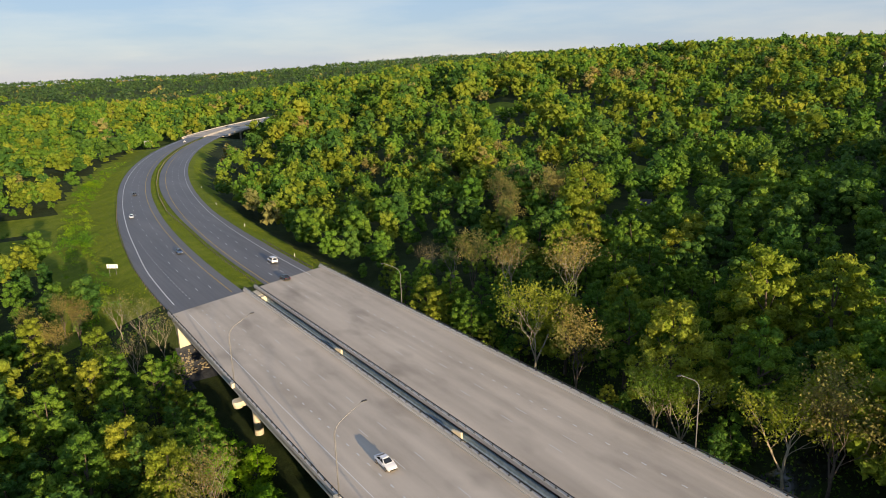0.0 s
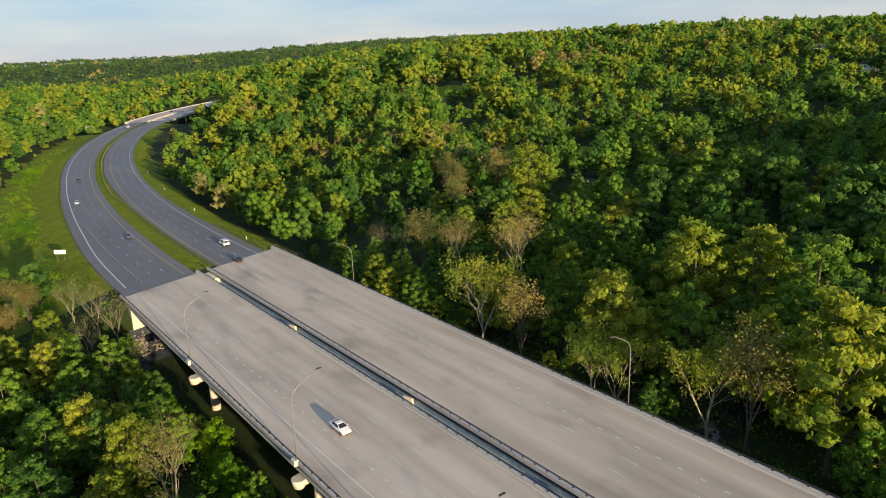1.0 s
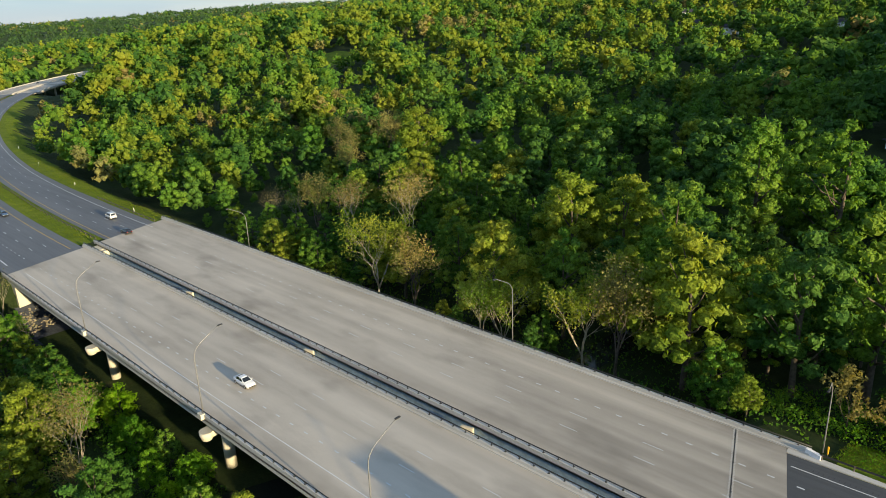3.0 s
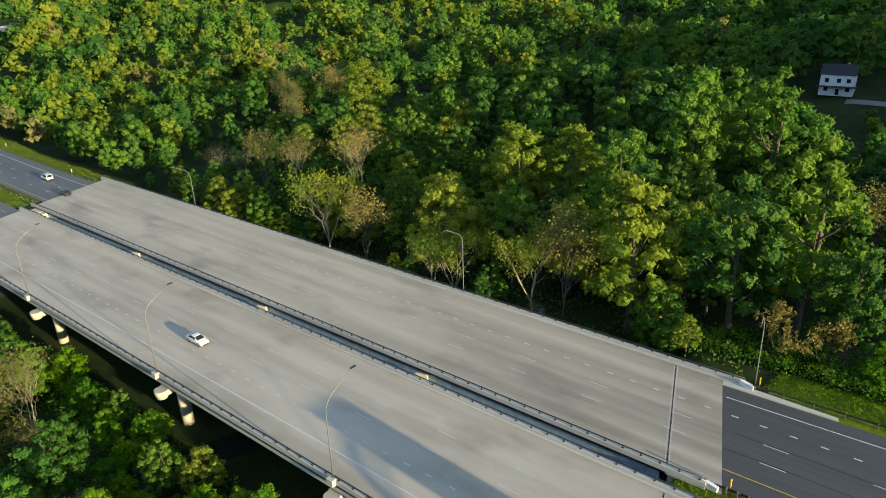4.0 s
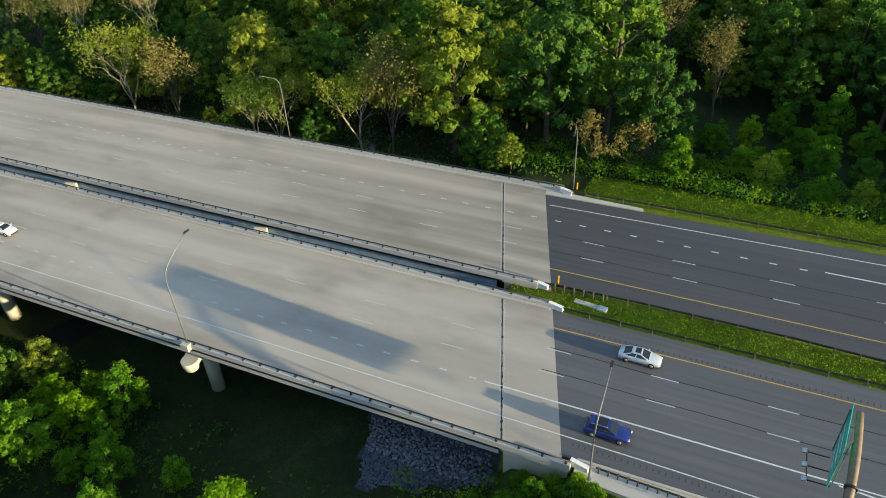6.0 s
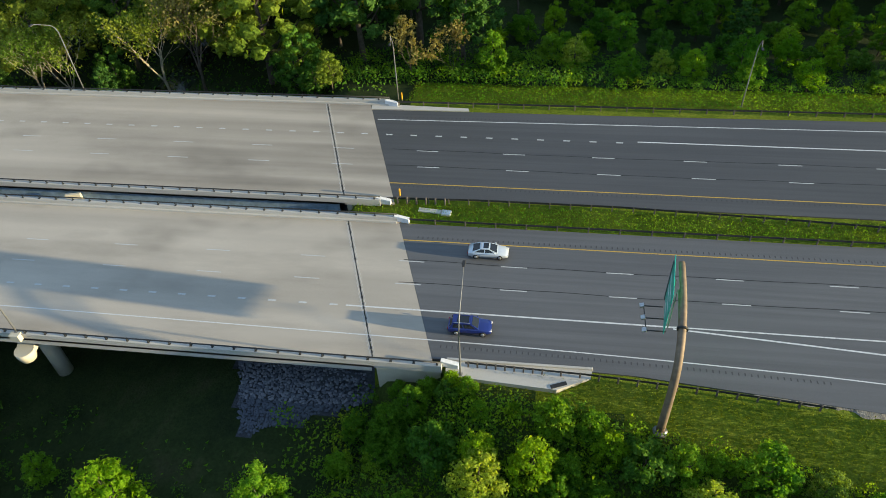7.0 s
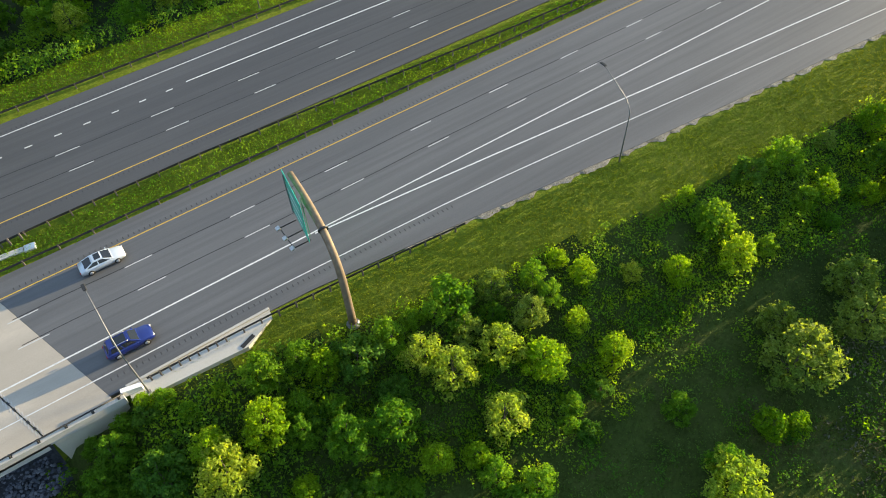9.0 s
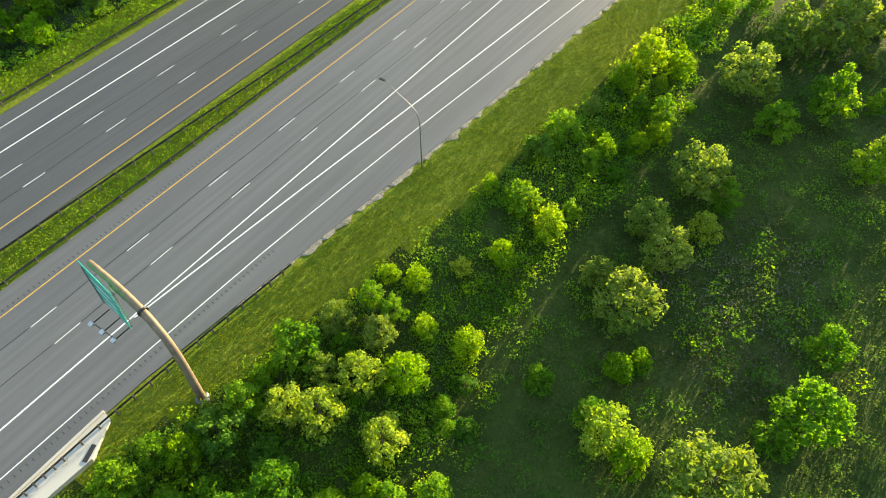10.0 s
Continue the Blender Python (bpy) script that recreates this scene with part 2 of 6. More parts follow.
def leaves_mesh(name, v):
    """A mesh of separate small polygons from an (n, k, 3) array."""
    n, k = v.shape[:2]
    me = bpy.data.meshes.new(name)
    me.vertices.add(k * n)
    me.vertices.foreach_set("co", np.ascontiguousarray(v, dtype=np.float32).ravel())
    me.loops.add(k * n)
    me.loops.foreach_set("vertex_index", np.arange(k * n, dtype=np.int32))
    me.polygons.add(n)
    me.polygons.foreach_set("loop_start", np.arange(0, k * n, k, dtype=np.int32))
    me.polygons.foreach_set("loop_total", np.full(n, k, dtype=np.int32))
    me.update(calc_edges=True)
    return me


def box(bm, size, m=None, bevel=0.0):
    r = bmesh.ops.create_cube(bm, size=1.0, matrix=(m or Matrix()) @ Matrix.Diagonal((*size, 1)))
    if bevel:
        es = list({e for v in r["verts"] for e in v.link_edges})
        bmesh.ops.bevel(bm, geom=es, offset=bevel, segments=1, affect="EDGES")
    return r["verts"]


def tube(bm, pts, radii, n=8, cap=True):
    """A round tube along points, with a radius at each."""
    pts = [Vector(p) for p in pts]
    rings = []
    side = None
    for i, p in enumerate(pts):
        d = (pts[min(i + 1, len(pts) - 1)] - pts[max(i - 1, 0)]).normalized()
        if side is None:
            side = d.cross(Vector((0, 0, 1)) if abs(d.z) < 0.9 else Vector((1, 0, 0))).normalized()
        side = (side - d * side.dot(d)).normalized()
        up = d.cross(side)
        r = radii[i] if isinstance(radii, (list, tuple)) else radii
        rings.append([bm.verts.new(p + r * (math.cos(a) * side + math.sin(a) * up)) for a in (2 * math.pi * k / n for k in range(n))])
    for a, b in zip(rings, rings[1:]):
        for k in range(n):
            f = bm.faces.new((a[k], a[(k + 1) % n], b[(k + 1) % n], b[k]))
            f.smooth = True
    if cap:
        bm.faces.new(rings[0][::-1])
        bm.faces.new(rings[-1])


def lathe(bm, profile, m=None, n=16):
    """Turns (radius, height) pairs round the z axis."""
    m = m or Matrix()
    rings = [[bm.verts.new(m @ Vector((r * math.cos(2 * math.pi * k / n), r * math.sin(2 * math.pi * k / n), z))) for k in range(n)] for r, z in profile]
    for a, b in zip(rings, rings[1:]):
        for k in range(n):
            bm.faces.new((a[k], a[(k + 1) % n], b[(k + 1) % n], b[k])).smooth = True
    bm.faces.new(rings[0][::-1])
    bm.faces.new(rings[-1])


def thing(name, label, category, group="", kind="", at=(0, 0, 0), turn=0.0):
    ob = new(name)
    ob.empty_display_size = 0.5
    ob.matrix_basis = pose(*at, 0, 0, turn)
    return tagged(ob, label, category, group, kind)


# ---------------------------------------------------------------- plan
BEND, RAD = -200.0, 1135.0  # where the straight ends, and the bend's radius


def rz(x, y):
    """Height of the carriageways: nearly level, falling gently to the south."""
    x = np.maximum(x, -900.0)
    return 0.0022 * x - 2.74e-6 * x * x + 0.0218 * np.clip(y, -40, 60)


def lane(s, off, h=0.0):
    """A point of the road at station s (x on the straight) and offset off from the line between the first two lanes."""
    if s >= BEND:
        x, y = s, off
    else:
        a = (BEND - s) / RAD
        x, y = BEND - (RAD - off) * math.sin(a), RAD - (RAD - off) * math.cos(a)
    return Vector((x, y, rz(x, off) + h))


def east_end(y):
    return -11.0 - 0.345 * y


def west_end(y):
    return -197.3 - 0.27 * y


def stations(a, b, step=6.0):
    n = max(1, int(math.ceil(abs(b - a) / step)))
    return [a + (b - a) * i / n for i in range(n + 1)]


def strip(name, ss, lo, hi, h, thick, material, parent, label="", offs=1):
    """A slab along the road between two offsets (numbers or functions of the station)."""
    fl = lo if callable(lo) else (lambda s: lo)
    fh = hi if callable(hi) else (lambda s: hi)
    vs, fs = [], []
    n = offs + 1
    for s in ss:
        for k in range(n):
            o = fl(s) + (fh(s) - fl(s)) * k / offs
            vs.append(lane(s, o, h))
        for k in range(n):
            o = fl(s) + (fh(s) - fl(s)) * k / offs
            vs.append(lane(s, o, h - thick))
    w = 2 * n
    for i in range(len(ss) - 1):
        a, b = i * w, (i + 1) * w
        for k in range(offs):
            fs.append((a + k, a + k + 1, b + k + 1, b + k))
            fs.append((a + n + k, b + n + k, b + n + k + 1, a + n + k + 1))
        fs.append((a, b, b + n, a + n))
        fs.append((a + offs, a + n + offs, b + n + offs, b + offs))
    for base in (0, (len(ss) - 1) * w):
        fs.append(tuple(base + k for k in range(n)) + tuple(base + n + k for k in reversed(range(n))))
    me = raw(name, vs, fs)
    bm = bmesh.new()
    bm.from_mesh(me)
    bmesh.ops.recalc_face_normals(bm, faces=bm.faces)
    bm.to_mesh(me)
    bm.free()
    return hang(name, me, material, parent, label)


def skew_slab(name, x0, x1, y0, y1, h, thick, material, parent, label="", nx=24, ny=4):
    """A slab between two slanting ends x0(y) and x1(y)."""
    vs, fs = [], []
    for i in range(nx + 1):
        for lev in (0, 1):
            for j in range(ny + 1):
                y = y0 + (y1 - y0) * j / ny
                x = x0(y) + (x1(y) - x0(y)) * i / nx
                vs.append((x, y, rz(x, y) + h - lev * thick))
    n, w = ny + 1, 2 * (ny + 1)
    for i in range(nx):
        a, b = i * w, (i + 1) * w
        for k in range(ny):
            fs.append((a + k, a + k + 1, b + k + 1, b + k))
            fs.append((a + n + k, b + n + k, b + n + k + 1, a + n + k + 1))
        fs.append((a, b, b + n, a + n))
        fs.append((a + ny, a + n + ny, b + n + ny, b + ny))
    for base in (0, nx * w):
        fs.append(tuple(base + k for k in range(n)) + tuple(base + n + k for k in reversed(range(n))))
    me = raw(name, vs, fs)
    bm = bmesh.new()
    bm.from_mesh(me)
    bmesh.ops.recalc_face_normals(bm, faces=bm.faces)
    bm.to_mesh(me)
    bm.free()
    return hang(name, me, material, parent, label)


# ---------------------------------------------------------------- ground
def smooth(a, b, v):
    t = np.clip((v - a) / (b - a), 0, 1)
    return t * t * (3 - 2 * t)


def road_frame(x, y):
    """Station and offset of places, as arrays."""
    x, y = np.asarray(x, float), np.asarray(y, float)
    ang = np.arctan2(BEND - x, RAD - y)
    bent = (x < BEND) & (y < RAD)
    s = np.where(bent, BEND - ang * RAD, x)
    o = np.where(bent, RAD - np.hypot(BEND - x, RAD - y), y)
    return s, o


def swell(x, y, scale, seed):
    """Smooth unevenness from a few crossing waves."""
    r = np.random.RandomState(seed)
    out = 0
    for k in range(5):
        a, f, p = r.uniform(0, 6.28), r.uniform(0.6, 1.7) / scale, r.uniform(0, 6.28)
        out = out + np.sin((x * np.cos(a) + y * np.sin(a)) * f * 6.28 + p)
    return out / 5


def south_edge(s):
    """Outer edge of the paved near carriageway east of the bridge."""
    return np.interp(s, [-400, 0, 12, 33, 54, 75, 100, 160, 260, 600], [-13.9, -13.9, -14.1, -15.8, -18.0, -19.8, -21.7, -27.5, -40, -90])


def west_edge(s):
    """Outer edge of the paved near carriageway on the bend."""
    return np.interp(-np.asarray(s, float), [190, 240, 300, 380, 800], [-14.7, -14.4, -12.3, -10.2, -10.4])


def verge_wide(s):
    """Width of the mown verge below the near carriageway."""
    return np.interp(s, [-6, 4, 17, 40, 60, 100], [0.6, 2.2, 5.0, 6.2, 7.5, 8.0])


GLADES = ((-405, 84, 24), (-253, 222, 16), (-318, -38, 30), (-378, -30, 24), (-193, 166, 7), (-520, 330, 40))


def ground(x, y):
    """Height of the ground."""
    x, y = np.asarray(x, float), np.asarray(y, float)
    s, o = road_frame(x, y)
    # broad shape: a creek valley under the bridge, a long hill to the north, flat woods to the west
    base = -6.5 + 0 * x
    base = base - 5.0 * smooth(-28, -52, x) * smooth(-235, -165, x) * (1 - 0.85 * smooth(22, 48, y))
    base = base - 1.5 * smooth(-18, -60, y) * smooth(-30, 10, x)
    base = base - 14 * smooth(-700, -800, s) * smooth(-1350, -1250, s) * smooth(190, 90, np.abs(o - 8))
    az = np.degrees(np.arctan2(-x, y + 59.0))
    r = np.hypot(x, y + 59.0)
    crest = np.interp(az, [-180, -110, -60, 0, 30, 50, 60, 68, 76, 180], [0, 8, 45, 66, 62, 50, 38, 16, 0, 0])
    base = base + crest * smooth(260, 1150, r) + 9 * smooth(150, 330, r) * np.clip(crest / 60, 0, 1)
    # north-east rise, mostly out of view, added to shade the woods behind the bridge
    base = base + 60 * smooth(108, 185, y) * smooth(60, 165, x) * smooth(1500, 900, r)
    base = base + 7 * np.exp(-(((x + 40) / 70) ** 2 + ((y - 250) / 55) ** 2))
    base = base + 38 * smooth(1500, 4300, r) * np.interp(az, [-180, -90, 0, 60, 84, 95, 180], [0.9, 1, 1.1, 1.15, 0.85, 0.7, 0.9]) + 9 * swell(x, y, 1300, 5) * smooth(900, 2500, r)
    base = base + 0.7 * swell(x, y, 34, 3) * smooth(12, 30, np.abs(o - 9) - 25)
    # embankments of the road and its abutments
    edge_s = np.where(s > -100, south_edge(s), west_edge(s)) - 1.2
    edge_n = np.where(s > -100, 33.5, 30.0) + 1.0
    out = np.maximum(np.maximum(edge_s - o, o - edge_n), 0)
    bank = rz(x, np.clip(o, -25, 36)) - 0.16 - out * np.where(o > 9, 0.16, 0.30) - 0.012 * np.minimum(out, 12) ** 2 * (o > 9)
    med = np.clip(1 - np.abs(o - 9.2) / 2.4, 0, 1)
    bank = bank - 0.25 * med
    into = np.minimum(-18.3 - 0.345 * y - x, x - (-191.2 - 0.27 * y))
    bank = bank - np.where(s < -250, 0, np.maximum(into, 0) * 0.62 + np.where(x < -100, 5.6, 2.4) * smooth(-2.0, -0.2, into))
    bank = bank - 2.5 * smooth(-13.0, -14.6, o) * smooth(-2.5, -8, x) * (x > -100)
    bank = bank - 18 * smooth(-770, -800, s)
    return np.maximum(base, bank)


def axis(parts):
    out = [parts[0][0]]
    for a, b, step in parts:
        n = max(1, round((b - a) / step))
        out += [a + (b - a) * (i + 1) / n for i in range(n)]
    return np.array(out)


XS = axis([(-4900, -1500, 170), (-1500, -700, 40), (-700, -260, 11), (-260, -210, 4), (-210, -176, 1.4), (-176, -60, 4), (-60, 115, 1.75), (115, 260, 8), (260, 700, 40), (700, 4900, 260)])
YS = axis([(-4900, -700, 260), (-700, -160, 30), (-160, -60, 5), (-60, 50, 1.75), (50, 130, 5), (130, 420, 12), (420, 1500, 40), (1500, 4900, 170)])


def make_ground():
    X, Y = np.meshgrid(XS, YS, indexing="ij")
    Z = ground(X, Y)
    nx, ny = X.shape
    me = bpy.data.meshes.new("ground")
    v = np.stack([X, Y, Z], -1).reshape(-1, 3)
    idx = np.arange(nx * ny).reshape(nx, ny)
    f = np.stack([idx[:-1, :-1], idx[1:, :-1], idx[1:, 1:], idx[:-1, 1:]], -1).reshape(-1, 4)
    me.vertices.add(len(v))
    me.vertices.foreach_set("co", v.astype(np.float32).ravel())
    me.loops.add(4 * len(f))
    me.loops.foreach_set("vertex_index", f.astype(np.int32).ravel())
    me.polygons.add(len(f))
    me.polygons.foreach_set("loop_start", np.arange(0, 4 * len(f), 4, dtype=np.int32))
    me.polygons.foreach_set("loop_total", np.full(len(f), 4, dtype=np.int32))
    c = v[f].mean(1)
    s, o = road_frame(c[:, 0], c[:, 1])
    r = np.hypot(c[:, 0], c[:, 1] + 59)
    m = np.full(len(f), 1)
    wob = 1.6 * swell(c[:, 0], c[:, 1], 17, 8)
    verge = (o > south_edge(s) - verge_wide(s) - 1 + 0.5 * wob) & (o < 44 + wob) & (s > -16) & ((o > -15) | (s > -1))
    verge |= (o > -40 + 3 * wob) & (o < 38 + wob) & (s < -203) & (s > -760)
    verge |= (o > 6.9) & (o < 10.4) & (s > -22) & (s < 0)
    for gx0, gy0, gr in GLADES:
        verge |= np.hypot(c[:, 0] - gx0, c[:, 1] - gy0) < gr + 2 * wob
    m[verge] = 0
    meadow = (s > -12) & ~verge & (o < 0) & (o > -140)
    m[meadow] = 2
    m[(r > 900) & ~verge] = 3
    into = np.minimum(-18.0 - 0.345 * c[:, 1] - c[:, 0], c[:, 0] - (-190.5 - 0.27 * c[:, 1]))
    m[(into > 0) & (into < 16) & (o > -15.8 - 0.36 * into) & (o < 36)] = 4
    me.polygons.foreach_set("material_index", m.astype(np.int32))
    me.polygons.foreach_set("use_smooth", np.ones(len(f), dtype=bool))
    for q in (M_GRASS, M_FLOOR, M_FIELD, M_FARW, M_STONE):
        me.materials.append(q)
    me.update(calc_edges=True)
    ob = new("ground", me)
    return tagged(ob, "grassy verges, dark woodland floor and wooded hills", "ground", kind="structure")


make_ground()

# ---------------------------------------------------------------- roads
road = thing("road", "dark asphalt two-carriageway highway with lane markings", "road", kind="structure")


def end_strip(name, y0f, y1f, x_end, far, h, thick, material, label=""):
    """Paving from a slanting bridge end out to a far station."""
    if far > 0:
        return skew_to(name, x_end, stations(0, far, 6.0), y0f, y1f, h, thick, material, label)
    return skew_to(name, x_end, [-q for q in stations(0, -far, 6.0)], y0f, y1f, h, thick, material, label)


def skew_to(name, x_end, ss, y0f, y1f, h, thick, material, label, offs=4):
    vs, fs = [], []
    n = offs + 1
    for i, q in enumerate(ss):
        for lev in (0, 1):
            for k in range(n):
                s = x_end(0) + q
                o = y0f(s) + (y1f(s) - y0f(s)) * k / offs
                fade = max(0.0, 1 - abs(q) / 40.0)
                s2 = s + (x_end(o) - x_end(0)) * fade
                vs.append(lane(s2, o, h - lev * thick))
    w = 2 * n
    for i in range(len(ss) - 1):
        a, b = i * w, (i + 1) * w
        for k in range(offs):
            fs.append((a + k, a + k + 1, b + k + 1, b + k))
            fs.append((a + n + k, b + n + k, b + n + k + 1, a + n + k + 1))
        fs.append((a, b, b + n, a + n))
        fs.append((a + offs, a + n + offs, b + n + offs, b + offs))
    for base in (0, (len(ss) - 1) * w):
        fs.append(tuple(base + k for k in range(n)) + tuple(base + n + k for k in reversed(range(n))))
    me = raw(name, vs, fs)
    bm = bmesh.new()
    bm.from_mesh(me)
    bmesh.ops.recalc_face_normals(bm, faces=bm.faces)
    bm.to_mesh(me)
    bm.free()
    return hang(name, me, material, road, label)


W2 = -775.0  # start of the second bridge on the bend
end_strip("carriageway", lambda s: float(south_edge(s)), lambda s: 6.55, east_end, 590.0, 0.0, 0.35, M_ASPH, "dark grey asphalt carriageway")
end_strip("carriageway", lambda s: 11.6, lambda s: float(np.interp(s, [-25, 20, 70, 300], [31.3, 31.9, 32.8, 33])), east_end, 590.0, 0.0, 0.35, M_ASPHN, "dark grey asphalt carriageway")
end_strip("carriageway", lambda s: float(west_edge(s)), lambda s: 6.3, west_end, W2 + 197.3, 0.0, 0.35, M_ASPH, "dark grey asphalt carriageway on a bend")
end_strip("carriageway", lambda s: float(np.interp(-s, [200, 290, 420], [13.2, 13.0, 10.9])), lambda s: float(np.interp(-s, [200, 250, 330, 460], [29.8, 29.6, 27.6, 27.6])), west_end, W2 + 197.3, 0.0, 0.35, M_ASPH, "dark grey asphalt carriageway on a bend")


def edge_line(name, ss, off, width, mat, h=0.006):
    f = off if callable(off) else (lambda s: off)
    return strip(name, ss, lambda s: f(s) - width / 2, lambda s: f(s) + width / 2, h, 0.008, mat, road)


def gore(s):
    return float(np.interp(s, [-400, 18, 40, 64, 96, 160, 260, 600], [-7.45, -7.6, -9.2, -11.2, -13.6, -19, -31, -80]))


def exit_edge(s):
    return float(np.interp(s, [-400, -60, 5, 20, 36, 60, 99, 160, 260, 600], [-11.0, -11.0, -11.6, -12.0, -12.6, -14.4, -18.0, -23.6, -36, -85]))


edge_line("yellow_line", stations(-12.3, 560, 10), 3.58, 0.14, M_YELLOW)
edge_line("yellow_line", stations(-16.0, 560, 10), 14.4, 0.14, M_YELLOW)
edge_line("white_line", stations(-17, 19, 6), -7.45, 0.19, M_WHITE)
edge_line("white_line", stations(19, 360, 8), -7.42, 0.17, M_WHITE)
edge_line("white_line", stations(19, 360, 8), gore, 0.19, M_WHITE)
edge_line("white_line", stations(-190, 360, 8), exit_edge, 0.13, M_WHITE)
edge_line("white_line", stations(17.4, 560, 10), 25.65, 0.20, M_WHITE)
edge_line("white_line", stations(-20.5, 560, 10), lambda s: float(np.interp(s, [-20, 70], [29.0, 30.4])), 0.14, M_WHITE)
S_WB = [-201 - q for q in stations(0, 560, 9)]
edge_line("white_line", S_WB, lambda s: float(np.interp(-s, [200, 240, 277, 335, 398], [-12.2, -11.6, -9.9, -8.4, -7.5])), 0.28, M_WHITE)
edge_line("yellow_line", S_WB, 3.6, 0.2, M_YELLOW)
edge_line("yellow_line", S_WB, 14.5, 0.2, M_YELLOW)
edge_line("white_line", S_WB, lambda s: float(np.interp(-s, [200, 250, 330], [27.2, 26.6, 25.5])), 0.17, M_WHITE)

DASH = {}


def dash(s, off, length, width):
    key = (length, width)
    if key not in DASH:
        bm = bmesh.new()
        box(bm, (length, width, 0.008), pose(length / 2, 0, 0.004), 0.0)
        me = bpy.data.meshes.new("lane_dash")
        bm.to_mesh(me)
        bm.free()
        me.materials.append(M_DASH)
        DASH[key] = me
    a, b = lane(s, off), lane(s + length, off)
    ob = new("lane_dash", DASH[key])
    d = (b - a).normalized()
    ob.matrix_basis = Matrix.Translation(a + Vector((0, 0, 0.003))) @ d.to_track_quat("X", "Z").to_matrix().to_4x4()
    ob.parent = road


CYC = 12.192
for k in range(-16, 14):
    for off, sh in ((0.0, 0.05), (-3.66, 0.2)):
        if k * CYC + sh < -193:
            continue
        dash(k * CYC + sh, off, 3.05, 0.125)
    for off, sh in ((21.65, -1.2), (18.03, -0.55)):
        dash(k * CYC + sh, off, 3.05, 0.125)
for k in range(48):
    dash(-18.9 - 3.66 * k, -7.45, 0.95, 0.22)
for k in range(49):
    s = 14.4 - 3.66 * k
    dash(s, 25.3, 0.95, 0.22)
for k in range(36):
    for off in (0.0, -3.66):
        dash(-212 - k * CYC, off, 3.05, 0.16)
    for off in (18.2, 21.9):
        dash(-212 - k * CYC, off, 3.05, 0.16)
for k in range(30):
    dash(-204 - k * 3.66, -7.45, 0.95, 0.24) if k < 24 else None


def seam(ss, off, seed):
    """A tarred joint between two passes of paving, slightly wandering."""
    r = np.random.RandomState(seed)
    ph = r.uniform(0, 6.28, 3)
    f = lambda s: off + 0.10 * math.sin(s * 0.11 + ph[0]) + 0.05 * math.sin(s * 0.43 + ph[1])
    strip("tar_seam", ss, lambda s: f(s) - 0.045, lambda s: f(s) + 0.045, 0.0035, 0.006, M_SEAM, road)


for n, off in enumerate((0.16, -3.5, 18.15, 21.8)):
    seam(stations(-11.6 if off < 5 else -17.0, 330, 2.5), off, n)


def rumble(a, b, off, seed):
    """Milled slots beside an edge line."""
    f = off if callable(off) else (lambda s: off)
    bm = bmesh.new()
    s = a
    while s < b:
        box(bm, (0.13, 0.36, 0.006), Matrix.Translation(lane(s, f(s), 0.003)))
        s += 0.62
    part("rumble_strip", bm, M_GROOVE, road, "row of milled dark slots")


rumble(-10.5, 100, 4.15, 1)
rumble(-14.5, 100, 13.85, 2)
rumble(-5.5, 34, lambda s: exit_edge(s) - 0.75, 3)
rumble(-18, 60, lambda s: 29.9 + 0.01 * s, 4)


# ---------------------------------------------------------------- bridges
def parapet(y, side, x0, x1, parent, rail_mesh, wide=0.5):
    """A concrete barrier with a dark metal rail on short posts. side: +1 faces +y outward."""
    skew_slab("parapet", lambda q: x0, lambda q: x1, min(y, y + side * wide), max(y, y + side * wide), 0.72, 1.0, M_CURB, parent, "", 40, 1)
    skew_slab("curb", lambda q: x0, lambda q: x1, min(y, y - side * 0.28), max(y, y - side * 0.28), 0.24, 0.3, M_CURB, parent, "", 40, 1)
    yr = y + side * wide * 0.5
    n = int((x1 - x0) / 2.44)
    for i in range(n + 1):
        x = x0 + 0.8 + i * 2.44
        if x > x1:
            break
        ob = new("rail_post", rail_mesh)
        ob.matrix_basis = pose(x, yr, float(rz(x, yr)) + 0.70, 0, 0, 0 if side > 0 else 180)
        ob.parent = parent
    bm = bmesh.new()
    tube(bm, [(x, yr + side * 0.02, float(rz(x, yr)) + 1.12) for x in np.linspace(x0, x1, 24)], 0.085, 6)
    part("handrail", bm, M_RAIL, parent, "dark metal rail")


bm = bmesh.new()
box(bm, (0.26, 0.30, 0.05), pose(0, 0, 0.025), 0)
box(bm, (0.10, 0.16, 0.36), pose(0, 0.03, 0.20), 0.02)
box(bm, (0.14, 0.24, 0.10), pose(0, 0.02, 0.40), 0.02)
RAIL_POST = bpy.data.meshes.new("rail_post")
bm.to_mesh(RAIL_POST)
bm.free()
RAIL_POST.materials.append(M_RAIL)


def girder(bm, y, x0, x1, top, depth):
    """A plate girder with flanges and stiffeners."""
    n = 20
    for w, z0, z1 in ((0.45, top - 0.05, top), (0.05, top - depth, top - 0.05), (0.55, top - depth - 0.06, top - depth)):
        rows = []
        for i in range(n + 1):
            x = x0 + (x1 - x0) * i / n
            b = float(rz(x, y))
            rows.append([bm.verts.new((x, y + dy, b + z)) for dy, z in ((-w / 2, z0), (w / 2, z0), (w / 2, z1), (-w / 2, z1))])
        for a, c in zip(rows, rows[1:]):
            for k in range(4):
                bm.faces.new((a[k], a[(k + 1) % 4], c[(k + 1) % 4], c[k]))
        bm.faces.new(rows[0][::-1])
        bm.faces.new(rows[-1])


PIERS = (-57.2, -96.5, -142.0)


